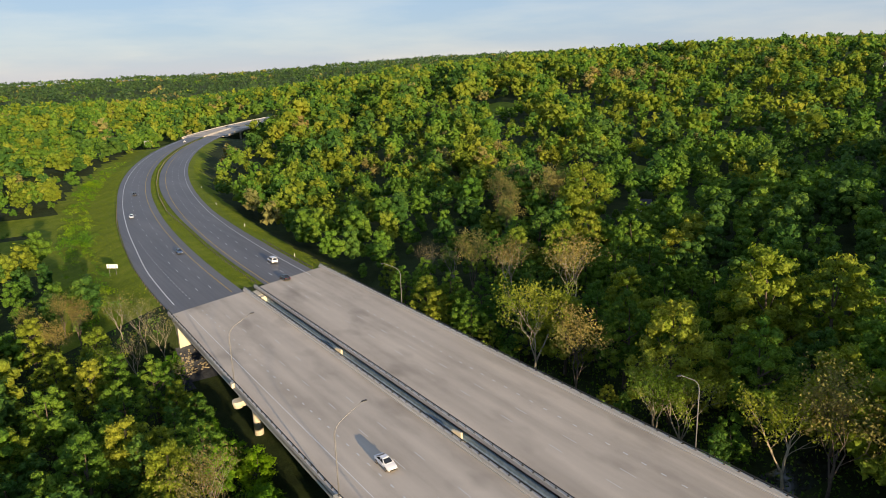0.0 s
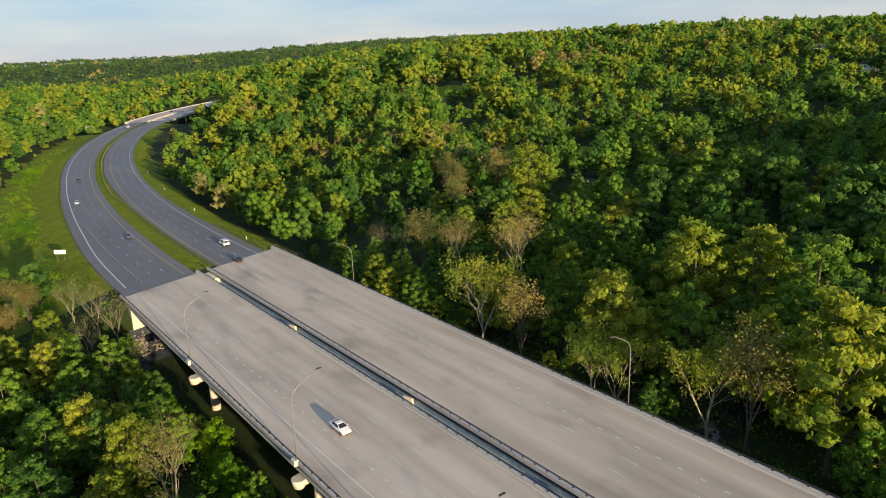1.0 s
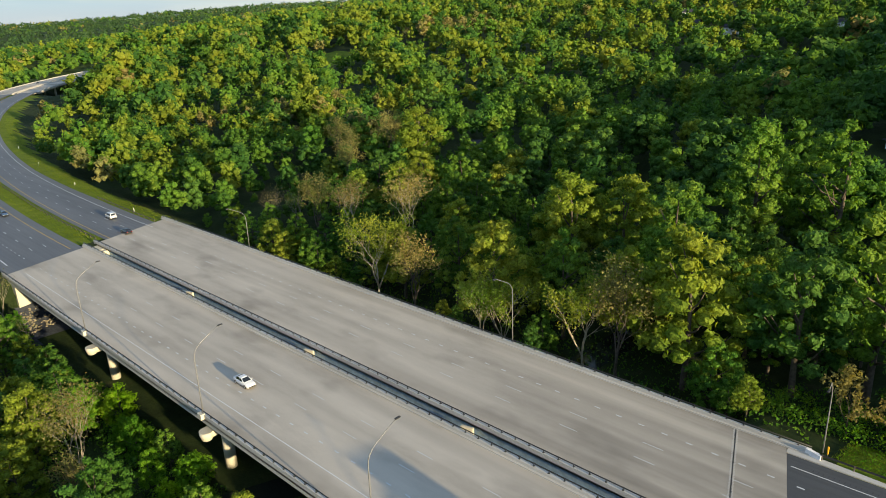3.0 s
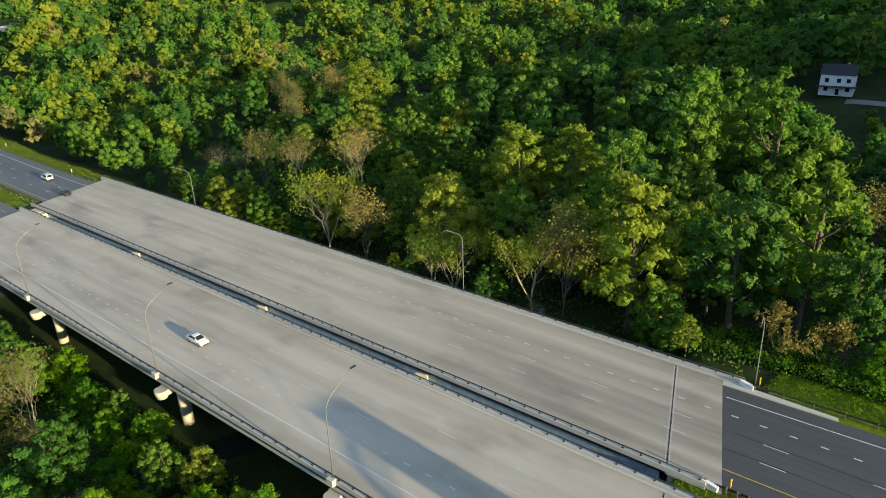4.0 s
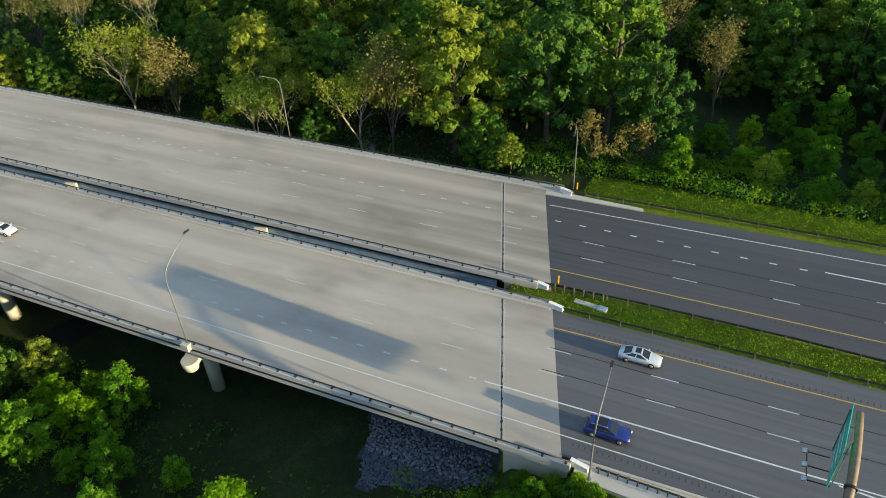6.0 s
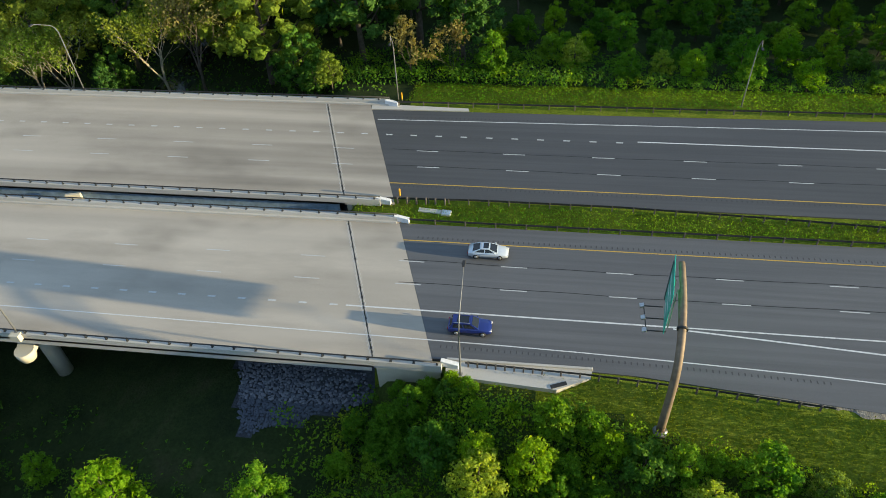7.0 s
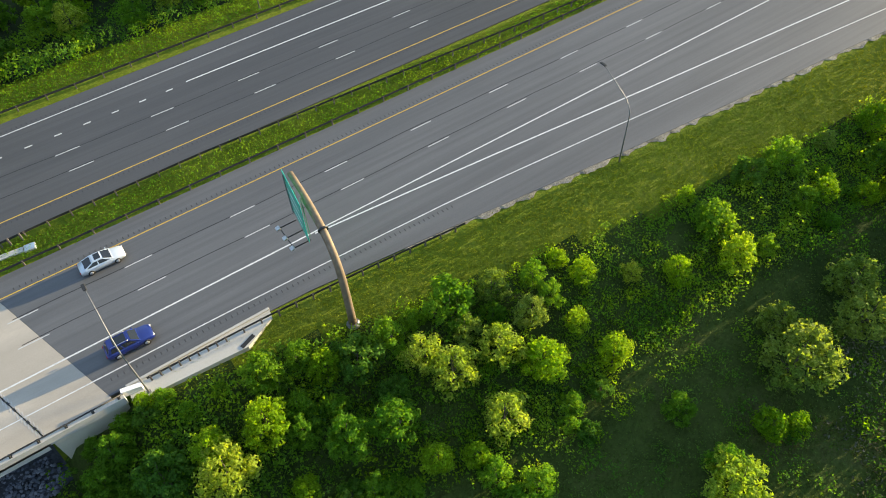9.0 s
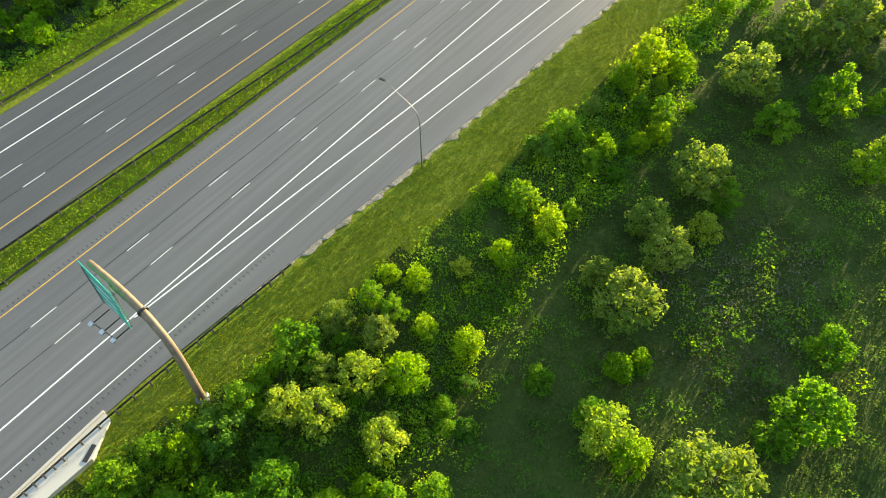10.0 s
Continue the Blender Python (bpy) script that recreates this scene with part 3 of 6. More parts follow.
def bridge(label, y0, y1, girders, surface):
    """One deck of the bridge, from outer face y0 to outer face y1."""
    br = thing("bridge", label, "bridge", "highway bridges", "structure")
    jx = lambda q: -17.6 - 0.355 * q
    skew_slab("deck", west_end, lambda q: jx(q) - 0.05, y0, y1, 0.0, 0.28, surface, br, "pale beige concrete deck", 60, 6)
    skew_slab("approach_slab", lambda q: jx(q) + 0.05, lambda q: east_end(q) - 0.02, y0 + 0.3, y1 - 0.3, 0.0, 0.28, surface, br, "pale concrete approach slab", 3, 6)
    # finger joint between deck and slab
    bm = bmesh.new()
    n = int((y1 - y0) / 0.5)
    jr = random.Random(3)
    for i in range(n):
        y = y0 + 0.3 + i * 0.5
        if y > y1 - 0.4:
            break
        w = 0.05 if i % 3 == 2 or jr.random() < 0.35 else jr.uniform(0.12, 0.26)
        box(bm, (w, 0.50 if w < 0.1 else jr.uniform(0.34, 0.46), 0.05), pose(float(jx(y)) + jr.uniform(-0.04, 0.04), y, float(rz(jx(y), y)) - 0.012, 0, 0, 19.5))
    part("expansion_joint", bm, M_RAIL, br, "dark toothed steel joint")
    bm = bmesh.new()
    for sd in (-1, 1):
        for i in range(40):
            y = y0 + 0.3 + (y1 - y0 - 0.6) * (i + 0.5) / 40
            x = float(jx(y)) + sd * 0.24
            box(bm, (0.10, (y1 - y0 - 0.6) / 40, 0.012), pose(x, y, float(rz(x, y)) + 0.003, 0, 0, 0))
    part("joint_header", bm, M_CURB, br)
    # barriers
    x_w0, x_w1 = float(west_end(y0)) - 1, float(west_end(y1)) - 1
    x_e0, x_e1 = float(east_end(y0)) + 0.6, float(east_end(y1)) + 0.6
    if y1 < 9:
        parapet(y0 + 0.5, -1, x_w0, -5.0, br, RAIL_POST)
        parapet(y1 - 0.5, 1, x_w1, -13.6, br, RAIL_POST)
    else:
        parapet(y0 + 0.5, -1, x_w0, -16.4, br, RAIL_POST)
        parapet(y1 - 0.5, 1, x_w1, -19.4, br, RAIL_POST)
    # pale beam under the outer edges
    for ya in (y0, y1 - 0.3) if y1 < 9 else (y1 - 0.3,):
        skew_slab("fascia", lambda q: west_end(q) + 1, lambda q: jx(q) - 0.3, ya, ya + 0.3, -0.285, 0.62, M_CURB, br, "", 30, 1)
    # superstructure
    for i in range(girders):
        inset = 1.05 if y1 < 9 else 0.42
        y = y0 + inset + (y1 - y0 - 2 * inset) * i / (girders - 1)
        bm = bmesh.new()
        girder(bm, y, float(west_end(y)) + 8.2, float(jx(y)) - 0.8, -0.26, 1.55)
        part("girder", bm, M_STEEL, br, "blue-grey steel girder")
    # piers
    for x0 in PIERS:
        pier = new("pier")
        pier.parent = br
        px = lambda q: x0 - 0.27 * q
        bm = bmesh.new()
        rows = []
        ys = [y0 - 0.35, y0 - 0.2, y0 + 0.6, y0 + 4.0] + [y1 - 4.0, y1 - 0.6, y1 + 0.2, y1 + 0.35]
        dep = [0.95, 1.2, 1.4, 1.8, 1.8, 1.4, 1.2, 0.95]
        wid = [0.75, 0.95, 1.05, 1.05, 1.05, 1.05, 0.95, 0.75]
        for y, d, w in zip(ys, dep, wid):
            top = float(rz(px(y), y)) - 1.88
            sec = [(-w, 0), (w, 0), (w, -d * 0.55), (w * 0.55, -d), (-w * 0.55, -d), (-w, -d * 0.55)]
            rows.append([bm.verts.new((px(y) + a, y, top + b)) for a, b in sec])
        for a, c in zip(rows, rows[1:]):
            for k in range(6):
                bm.faces.new((a[k], a[(k + 1) % 6], c[(k + 1) % 6], c[k]))
        bm.faces.new(rows[0][::-1])
        bm.faces.new(rows[-1])
        for yn in (y0 - 0.25, y1 + 0.25):
            top = float(rz(px(yn), yn)) - 1.86
            lathe(bm, [(0.55, top - 1.55), (0.85, top - 1.45), (1.08, top - 0.55), (1.08, top)], Matrix.Translation((px(yn), yn, 0)), 16)
        bmesh.ops.recalc_face_normals(bm, faces=bm.faces)
        part("pier_cap", bm, M_PIER, pier, "cream concrete pier cap")
        if y0 > 9:
            bm = bmesh.new()
            box(bm, (2.1, 0.5, 1.75), pose(px(y0 - 0.6), y0 - 0.6, float(rz(px(y0), y0)) - 1.2, 0, 0, 15), 0.06)
            part("cheek_wall", bm, M_PIER, pier)
        for f in (0.16, 0.5, 0.84):
            y = y0 + (y1 - y0) * f
            gz = float(ground(px(y), y))
            bm = bmesh.new()
            lathe(bm, [(0.95, gz - 0.6), (0.95, float(rz(px(y), y)) - 3.0)], Matrix.Translation((px(y), y, 0)), 18)
            part("column", bm, M_PIER, pier, "round cream concrete column")
    # abutments
    for ex, sgn in ((lambda q: jx(q) + 0.2, 1), (lambda q: west_end(q) + 7.6, -1)):
        skew_slab("abutment", (lambda q: ex(q)) if sgn > 0 else (lambda q: ex(q) - 1.3), (lambda q: ex(q) + 1.3) if sgn > 0 else (lambda q: ex(q)), y0 + 0.2, y1 - 0.2, -0.30, 6.5, M_PIER, br, "cream concrete abutment wall", 1, 4)
        # wing wall on the outer side
        yo = y0 + 0.25 if y1 < 9 else y1 - 0.75
        xa = float(ex(yo)) + sgn * 1.3
        skew_slab("wing_wall", lambda q: min(xa, xa + sgn * 5.5), lambda q: max(xa, xa + sgn * 5.5), yo, yo + 0.5, -0.3, 3.4, M_PIER, br, "", 2, 1)
    return br


bridge("pale concrete highway bridge deck on cream piers, near carriageway", -15.4, 7.2, 6, M_DECK)
bridge("pale concrete highway bridge deck on cream piers, far carriageway", 9.9, 33.5, 6, M_DECKF)


# cream walls that close the gap between the two abutments
gw = thing("retaining_wall", "sunlit cream concrete wall between the two bridge abutments", "wall", "", "structure")
skew_slab("wall", lambda q: west_end(q) + 6.3, lambda q: west_end(q) + 8.2, 6.8, 10.4, -0.35, 5.5, M_PIER, gw, "", 1, 2)
skew_slab("coping", lambda q: west_end(q) + 1.5, lambda q: west_end(q) + 6.3, 6.9, 10.3, -0.25, 0.5, M_PIER, gw, "", 2, 2)


# second bridge on the bend, seen far off
far_br = thing("bridge", "distant pale concrete bridge on the bend", "bridge", "highway bridges", "structure")
SS2 = [W2 - q for q in stations(0, 430, 12)]
strip("deck", SS2, -15, 7, 0.0, 1.6, M_DECK, far_br, "pale concrete deck", 2)
strip("deck", SS2, 11, 30, 0.0, 1.6, M_DECK, far_br, "pale concrete deck", 2)
for lo, hi in ((-15.4, -15.0), (7.0, 7.4), (10.6, 11.0), (30.0, 30.4)):
    strip("parapet", SS2, lo, hi, 0.85, 1.4, M_CURB, far_br)
for s2 in (-850, -925, -1000, -1075, -1150):
    for off in (-9, 1, 16, 26):
        p = lane(s2, off)
        bm = bmesh.new()
        lathe(bm, [(1.0, float(ground(p.x, p.y)) - 0.5), (1.0, p.z - 1.5)], Matrix.Translation((p.x, p.y, 0)), 12)
        part("column", bm, M_PIER, far_br)
edge_line("white_line", SS2, -11.0, 0.3, M_WHITE)
edge_line("white_line", SS2, 27.4, 0.3, M_WHITE)
SS3 = [W2 - 430 - q for q in stations(0, 300, 20)]
strip("carriageway", SS3, -14.4, 6.5, 0, 0.4, M_ASPH, road, "", 2)
strip("carriageway", SS3, 12.2, 29.2, 0, 0.4, M_ASPH, road, "", 2)


# ---------------------------------------------------------------- barriers, lamps and signs along the road
def guardrail(label, pts, close=0.0, spacing=1.9, high=0.68):
    """A corrugated steel beam on posts."""
    gr = thing("guardrail", label, "guardrail", "guardrails", "", pts[0])
    base = Vector(pts[0])
    dense = []
    for a, b in zip(pts, pts[1:]):
        a, b = Vector(a), Vector(b)
        n = max(1, int((b - a).length / 3.0))
        dense += [a.lerp(b, i / n) for i in range(n)]
    dense.append(Vector(pts[-1]))
    sec = [(0.00, -0.15), (0.045, -0.10), (0.045, -0.05), (0.0, 0.0), (0.045, 0.05), (0.045, 0.10), (0.0, 0.15), (-0.02, 0.15), (-0.02, -0.15)]
    bm = bmesh.new()
    rows = []
    for i, p in enumerate(dense):
        d = (dense[min(i + 1, len(dense) - 1)] - dense[max(i - 1, 0)]).normalized()
        nrm = Vector((-d.y, d.x, 0)).normalized()
        rows.append([bm.verts.new(p - base + nrm * a + Vector((0, 0, high + z))) for a, z in sec])
    k = len(sec)
    for a, c in zip(rows, rows[1:]):
        for j in range(k):
            bm.faces.new((a[j], a[(j + 1) % k], c[(j + 1) % k], c[j]))
    bm.faces.new(rows[0][::-1])
    bm.faces.new(rows[-1])
    part("beam", bm, M_RAIL, gr, "dark weathered steel beam")
    bm = bmesh.new()
    box(bm, (0.16, 0.20, high + 0.42), pose(0, 0, high / 2 - 0.09), 0.015)
    me = bpy.data.meshes.new("post")
    bm.to_mesh(me)
    bm.free()
    me.materials.append(M_POST)
    run, nxt = 0.0, 0.3
    for a, b in zip(dense, dense[1:]):
        L = (b - a).length
        while nxt <= run + L:
            p = a.lerp(b, (nxt - run) / L) - base
            ob = new("post", me)
            ob.matrix_basis = pose(p.x, p.y, p.z, 0, 0, math.degrees(math.atan2((b - a).y, (b - a).x)))
            ob.parent = gr
            nxt += 0.95 if nxt < close else spacing
        run += L
    return gr


def on(s, off, h=0.0):
    return lane(s, off, h)


guardrail("dark weathered guardrail along the grass verge", [on(-2.6, -14.6), on(10, -14.9, -0.05), on(22, -15.6, -0.1), on(33.1, -16.5, -0.15)], close=7.0)
guardrail("dark weathered guardrail beside the median grass", [on(-12.8, 6.85), on(-4, 6.75), on(60, 6.95), on(330, 7.1)], spacing=3.8, high=0.5)
guardrail("dark weathered guardrail crossing the median grass", [on(-15.6, 10.6), on(-4, 11.0), on(14, 11.0), on(34, 10.2), on(60, 8.9), on(80, 8.4), on(330, 8.2)], spacing=2.6, high=0.55)
guardrail("dark weathered guardrail along the wooded verge", [on(-18.2, 32.8), on(-5, 33.1, -0.1), on(30, 33.4, -0.15), on(70, 34.0, -0.2), on(260, 34.5, -0.2)], spacing=3.8)
guardrail("weathered guardrail round the outside of the bend", [on(q, float(west_edge(q)) - 0.5, -0.1) for q in (-199, -220, -250, -290, -330, -380)], spacing=3.8)
guardrail("weathered guardrail in the grass median of the bend", [on(q, 11.4 if q > -320 else 9.4, -0.05) for q in (-203, -230, -260, -300, -340, -390, -440, -500, -560, -640, -740)], spacing=3.8)
guardrail("weathered guardrail on the inside of the bend", [on(q, 30.2, -0.15) for q in (-206, -230, -255)], spacing=3.8)


def block(name, label, category, parts_, at=(0, 0, 0), turn=0.0, group=""):
    """A thing put together from bevelled boxes: (part, size, place, turn, bevel, material)."""
    th = thing(name, label, category, group, "", at, turn)
    for nm, size, p, tz, bev, mat in parts_:
        bm = bmesh.new()
        box(bm, size, pose(*p, 0, 0, tz), bev)
        part(nm, bm, mat, th)
    return th


# concrete transition pads beside the bridge ends
pad = thing("barrier_pad", "pale concrete pad under the guardrail end at the bridge", "concrete pad", "concrete pads")
bm = bmesh.new()
top = [(-4.6, -13.9), (10.4, -13.75), (10.2, -14.9), (6.8, -16.6), (-4.6, -15.9)]
vs = [bm.verts.new((x, y, float(rz(x, y)) + 0.03)) for x, y in top]
lo = [bm.verts.new((x, y, float(rz(x, y)) - 0.6)) for x, y in top]
bm.faces.new(vs)
for i in range(5):
    bm.faces.new((vs[i], vs[(i + 1) % 5], lo[(i + 1) % 5], lo[i]))
bmesh.ops.recalc_face_normals(bm, faces=bm.faces)
part("slab", bm, M_CURB, pad)
bm = bmesh.new()
box(bm, (15.0, 0.28, 0.30), pose(2.9, -13.85, float(rz(3, -13.85)) + 0.10, 0, 0, 0.6), 0.03)
part("curb", bm, M_CURB, pad)
bm = bmesh.new()
box(bm, (1.7, 0.45, 0.06), pose(7.0, -16.0, float(rz(7, -16)) + 0.05, 0, 0, 22), 0.01)
part("grate", bm, M_RAIL, pad, "dark iron drain grate")
pad2 = thing("barrier_pad", "pale concrete strip under the far guardrail", "concrete pad", "concrete pads")
bm = bmesh.new()
top = [(-22.0, 31.7), (-7.0, 31.95), (-7.2, 32.6), (-18.6, 33.0), (-22.2, 33.0)]
vs = [bm.verts.new((x, y, float(rz(x, y)) + 0.012)) for x, y in top]
lo = [bm.verts.new((x, y, float(rz(x, y)) - 0.6)) for x, y in top]
bm.faces.new(vs[::-1])
for i in range(5):
    bm.faces.new((vs[i], vs[(i + 1) % 5], lo[(i + 1) % 5], lo[i]))
bmesh.ops.recalc_face_normals(bm, faces=bm.faces)
part("slab", bm, M_CURB, pad2)

# white tapered end blocks of the barriers
for x, y, ln in ((-4.2, -14.7, 1.9), (-13.0, 6.95, 2.0), (-16.0, 10.3, 2.0), (-19.0, 32.9, 2.0)):
    eb = thing("end_block", "white concrete end block of the bridge barrier", "concrete block", "barrier end blocks", "", (x, y, float(rz(x, y))), -8)
    bm = bmesh.new()
    v = box(bm, (ln, 0.5, 0.9), pose(0, 0, 0.40), 0.03)
    for q in bm.verts:
        if q.co.x > ln * 0.4:
            q.co.z = min(q.co.z, 0.62)
    part("block", bm, M_WHITEP, eb)


def street_lamp(x, y, high, reach, base_h, pedestal, lean=0.0):
    """A slim steel mast with a curved arm over the road and a flat lamp head."""
    z = float(rz(x, y)) + base_h
    sl = thing("street_lamp", "slim grey street lamp, curved arm" + (", on a cream concrete pedestal" if pedestal else " over the road"), "street lamp", "street lamps", "", (x, y, z))
    sgn = 1 if reach > 0 else -1
    bm = bmesh.new()
    up = high - 0.58 * abs(reach)
    pts = [(0, 0, 0), (0, 0, high * 0.35), (0, 0, up - 1.4)]
    pts += [(0, reach * 0.015, up - 0.7), (0, reach * 0.07, up - 0.05), (0, reach * 0.17, up + 0.55), (0, reach * 0.30, up + 0.98), (0, reach * 0.65, up + 1.85), (0, reach, high)]
    rad = [0.10, 0.09, 0.075, 0.07, 0.065, 0.06, 0.055, 0.05, 0.045]
    tube(bm, pts, rad, 8)
    part("mast", bm, M_GALV, sl)
    bm = bmesh.new()
    box(bm, (0.34, 0.85, 0.16), pose(0, reach + sgn * 0.3, high + 0.02), 0.05)
    head = part("lamp_head", bm, M_RAIL, sl, "dark flat lamp head")
    bm = bmesh.new()
    box(bm, (0.24, 0.5, 0.04), pose(0, reach + sgn * 0.3, high - 0.08), 0.01)
    part("lens", bm, M_ALU, head)
    bm = bmesh.new()
    box(bm, (0.42, 0.42, 0.06), pose(0, 0, 0.03), 0.01)
    part("base_plate", bm, M_GALV, sl)
    if pedestal:
        bm = bmesh.new()
        v = box(bm, (1.15, 0.85, 0.95), pose(0, -sgn * 0.32, -0.42), 0.03)
        part("pedestal", bm, M_PIER, sl, "cream concrete pedestal")
    return sl


street_lamp(-140.3, -15.2, 13.3, 4.6, 0.82, True)
street_lamp(-93.2, -15.2, 13.3, 4.6, 0.82, True)
street_lamp(-52.8, -15.2, 13.2, 4.6, 0.82, True)
street_lamp(-157.6, 33.3, 11.5, -4.6, 0.8, False)
street_lamp(-70.0, 33.3, 13.5, -4.6, 0.8, False)
street_lamp(-3.0, -15.6, 10.6, 5.2, 0.0, False)
street_lamp(54.0, -18.9, 11.2, 4.8, -0.45, False)
street_lamp(-18.4, 34.9, 10.4, -1.7, -0.35, False)
street_lamp(33.0, 35.8, 10.4, -1.7, -0.4, False)


# ragged gravel edge of the paving beyond the guardrail
gv = thing("gravel_edge", "ragged strip of pale gravel along the paving's edge", "gravel", kind="structure")
vs, fs = [], []
GS = stations(26, 230, 0.5)
gsr = random.Random(8)
for i, q in enumerate(GS):
    e = float(south_edge(q))
    wv = 0.55 + 0.45 * math.sin(q * 0.9) * math.sin(q * 0.37 + 1) + 0.3 * math.sin(q * 2.3)
    wv = 0.6 * wv + gsr.uniform(0.0, 0.35)
    wv = max(0.08, wv) * min(1.0, (q - 25) / 8)
    for o in (e + 0.15, e - wv):
        pt = lane(q, o)
        vs.append((pt.x, pt.y, pt.z - 0.02 if o > e else max(float(ground(pt.x, pt.y)) + 0.03, pt.z - 0.25)))
for i in range(len(GS) - 1):
    fs.append((2 * i, 2 * i + 1, 2 * i + 3, 2 * i + 2))
hang("gravel", raw("gravel", vs, fs), M_GRAVEL, gv)


# overhead sign on a curved cantilever mast
gy, gx = -19.4, 16.85
gz0 = float(ground(gx, gy))
gantry = thing("sign_gantry", "tan steel cantilever mast holding a green road sign over the lane", "sign gantry", "", "", (gx, gy, gz0))


def mast_curve():
    """Upright for most of its height, then bent over towards the road."""
    key = [(0, 0, 0), (0, 0, 2.5), (0.0, 0.05, 5.0), (0.05, 0.3, 7.2), (0.14, 0.95, 9.0), (0.27, 2.05, 10.35), (0.44, 3.5, 11.15), (0.66, 5.8, 11.75), (0.84, 8.2, 12.05), (1.0, 10.9, 12.2)]
    out = []
    for i in range(len(key) - 1):
        q = [Vector(key[min(max(j, 0), len(key) - 1)]) for j in (i - 1, i, i + 1, i + 2)]
        for f in (0.0, 0.5):
            out.append(0.5 * (2 * q[1] + (q[2] - q[0]) * f + (2 * q[0] - 5 * q[1] + 4 * q[2] - q[3]) * f * f + (3 * q[1] - q[0] - 3 * q[2] + q[3]) * f ** 3))
    return out + [Vector(key[-1])]


bm = bmesh.new()
pts = mast_curve()
tube(bm, pts, [0.42 - 0.11 * k / (len(pts) - 1) for k in range(len(pts))], 14)
part("mast", bm, M_MAST, gantry)
bm = bmesh.new()
lo_pts = [(p[0] - 0.15, p[1] + 0.35 * (1 - min(1, max(0, (k - 6) / 5))), p[2] - 0.85 * min(1, max(0, (k - 5) / 6))) for k, p in enumerate(pts)][5:17]
tube(bm, lo_pts, 0.16, 10)
part("lower_chord", bm, M_MAST, gantry)
for k in (12,):
    p, q = Vector(pts[k]), Vector(pts[k + 1])
    bm = bmesh.new()
    d = (q - p).normalized()
    tube(bm, [p - d * 0.09, p + d * 0.09], 0.52, 16)
    part("flange", bm, M_RAIL, gantry, "dark bolted flange ring")
bm = bmesh.new()
lathe(bm, [(0.72, -0.5), (0.72, 0.05), (0.66, 0.08), (0.66, 0.13), (0.52, 0.14), (0.52, 0.2)], None, 18)
part("footing", bm, M_GALV, gantry, "round grey base plate")
# panel
sy0, sy1, sz0, sz1 = -13.6 - gy, -8.3 - gy, 5.9 - gz0, 11.4 - gz0
pan_x = -0.42
bm = bmesh.new()
box(bm, (0.08, sy1 - sy0, sz1 - sz0), pose(pan_x + 0.35, (sy0 + sy1) / 2, (sz0 + sz1) / 2, 0, 0, -8), 0.02)
panel = part("sign_panel", bm, M_SIGN, gantry, "green sign panel")
for dz in (0.9, 2.3, 3.7):
    bm = bmesh.new()
    box(bm, (0.02, (sy1 - sy0) * (0.66 if dz > 1 else 0.45), 0.24), pose(pan_x + 0.295, (sy0 + sy1) / 2, sz0 + dz, 0, 0, -8), 0)
    part("legend_bar", bm, M_WHITEP, panel, "white bar of unreadable lettering")
for f in (0.15, 0.4, 0.62, 0.85):
    bm = bmesh.new()
    y = sy0 + (sy1 - sy0) * f
    box(bm, (0.10, 0.12, sz1 - sz0), pose(pan_x + 0.35 + 0.10 + 0.02 * f, y, (sz0 + sz1) / 2), 0.01)
    part("bracket", bm, M_GALV, gantry)
# lamps that light the panel, on arms in front of it
for f in (0.08, 0.38, 0.68):
    y = sy0 + (sy1 - sy0) * f
    bm = bmesh.new()
    box(bm, (2.0, 0.09, 0.09), pose(pan_x - 0.7, y, sz0 - 0.12))
    arm = part("light_arm", bm, M_RAIL, gantry, "dark lamp arm")
    bm = bmesh.new()
    box(bm, (0.46, 0.5, 0.26), pose(pan_x - 1.75, y, sz0 - 0.05, 0, -18, 0), 0.05)
    part("sign_light", bm, M_ALU, arm, "bright metal lamp box")
bm = bmesh.new()
box(bm, (0.08, (sy1 - sy0) * 0.62, 0.08), pose(pan_x - 1.55, sy0 + (sy1 - sy0) * 0.38, sz0 - 0.16))
part("light_rail", bm, M_RAIL, gantry)

import itertools

# ---------------------------------------------------------------- plants
def unit(v):
    return v / np.linalg.norm(v, axis=-1, keepdims=True)


def leaf_tris(rs, centres, normals, size, jitter=0.65):
    """Ragged leaf clusters: pointed three-cornered sprays at the centres, tilted from their normals."""
    n = len(centres)
    nrm = unit(normals + jitter * rs.normal(size=(n, 3)))
    t = unit(np.cross(nrm, rs.normal(size=(n, 3))))
    b = np.cross(nrm, t)
    s = size * rs.uniform(0.6, 1.4, (n, 1))
    w = rs.uniform(0.55, 0.95, (n, 1))
    k = rs.uniform(-0.35, 0.35, (n, 1))
    return np.stack([centres - t * s * 0.75 + b * s * k, centres + t * s * 0.45 - b * s * w, centres + t * s * 0.5 + b * s * w + nrm * s * 0.2], 1)


PHI = (1 + 5 ** 0.5) / 2
ICO_V = unit(np.array([(-1, PHI, 0), (1, PHI, 0), (-1, -PHI, 0), (1, -PHI, 0), (0, -1, PHI), (0, 1, PHI), (0, -1, -PHI), (0, 1, -PHI), (PHI, 0, -1), (PHI, 0, 1), (-PHI, 0, -1), (-PHI, 0, 1)], float))
ICO = np.array([t for t in itertools.combinations(range(12), 3) if all(np.linalg.norm(ICO_V[i] - ICO_V[j]) < 1.1 for i, j in itertools.combinations(t, 2))])
OCT_V = np.array([(1, 0, 0), (-1, 0, 0), (0, 1, 0), (0, -1, 0), (0, 0, 1), (0, 0, -1)], float)
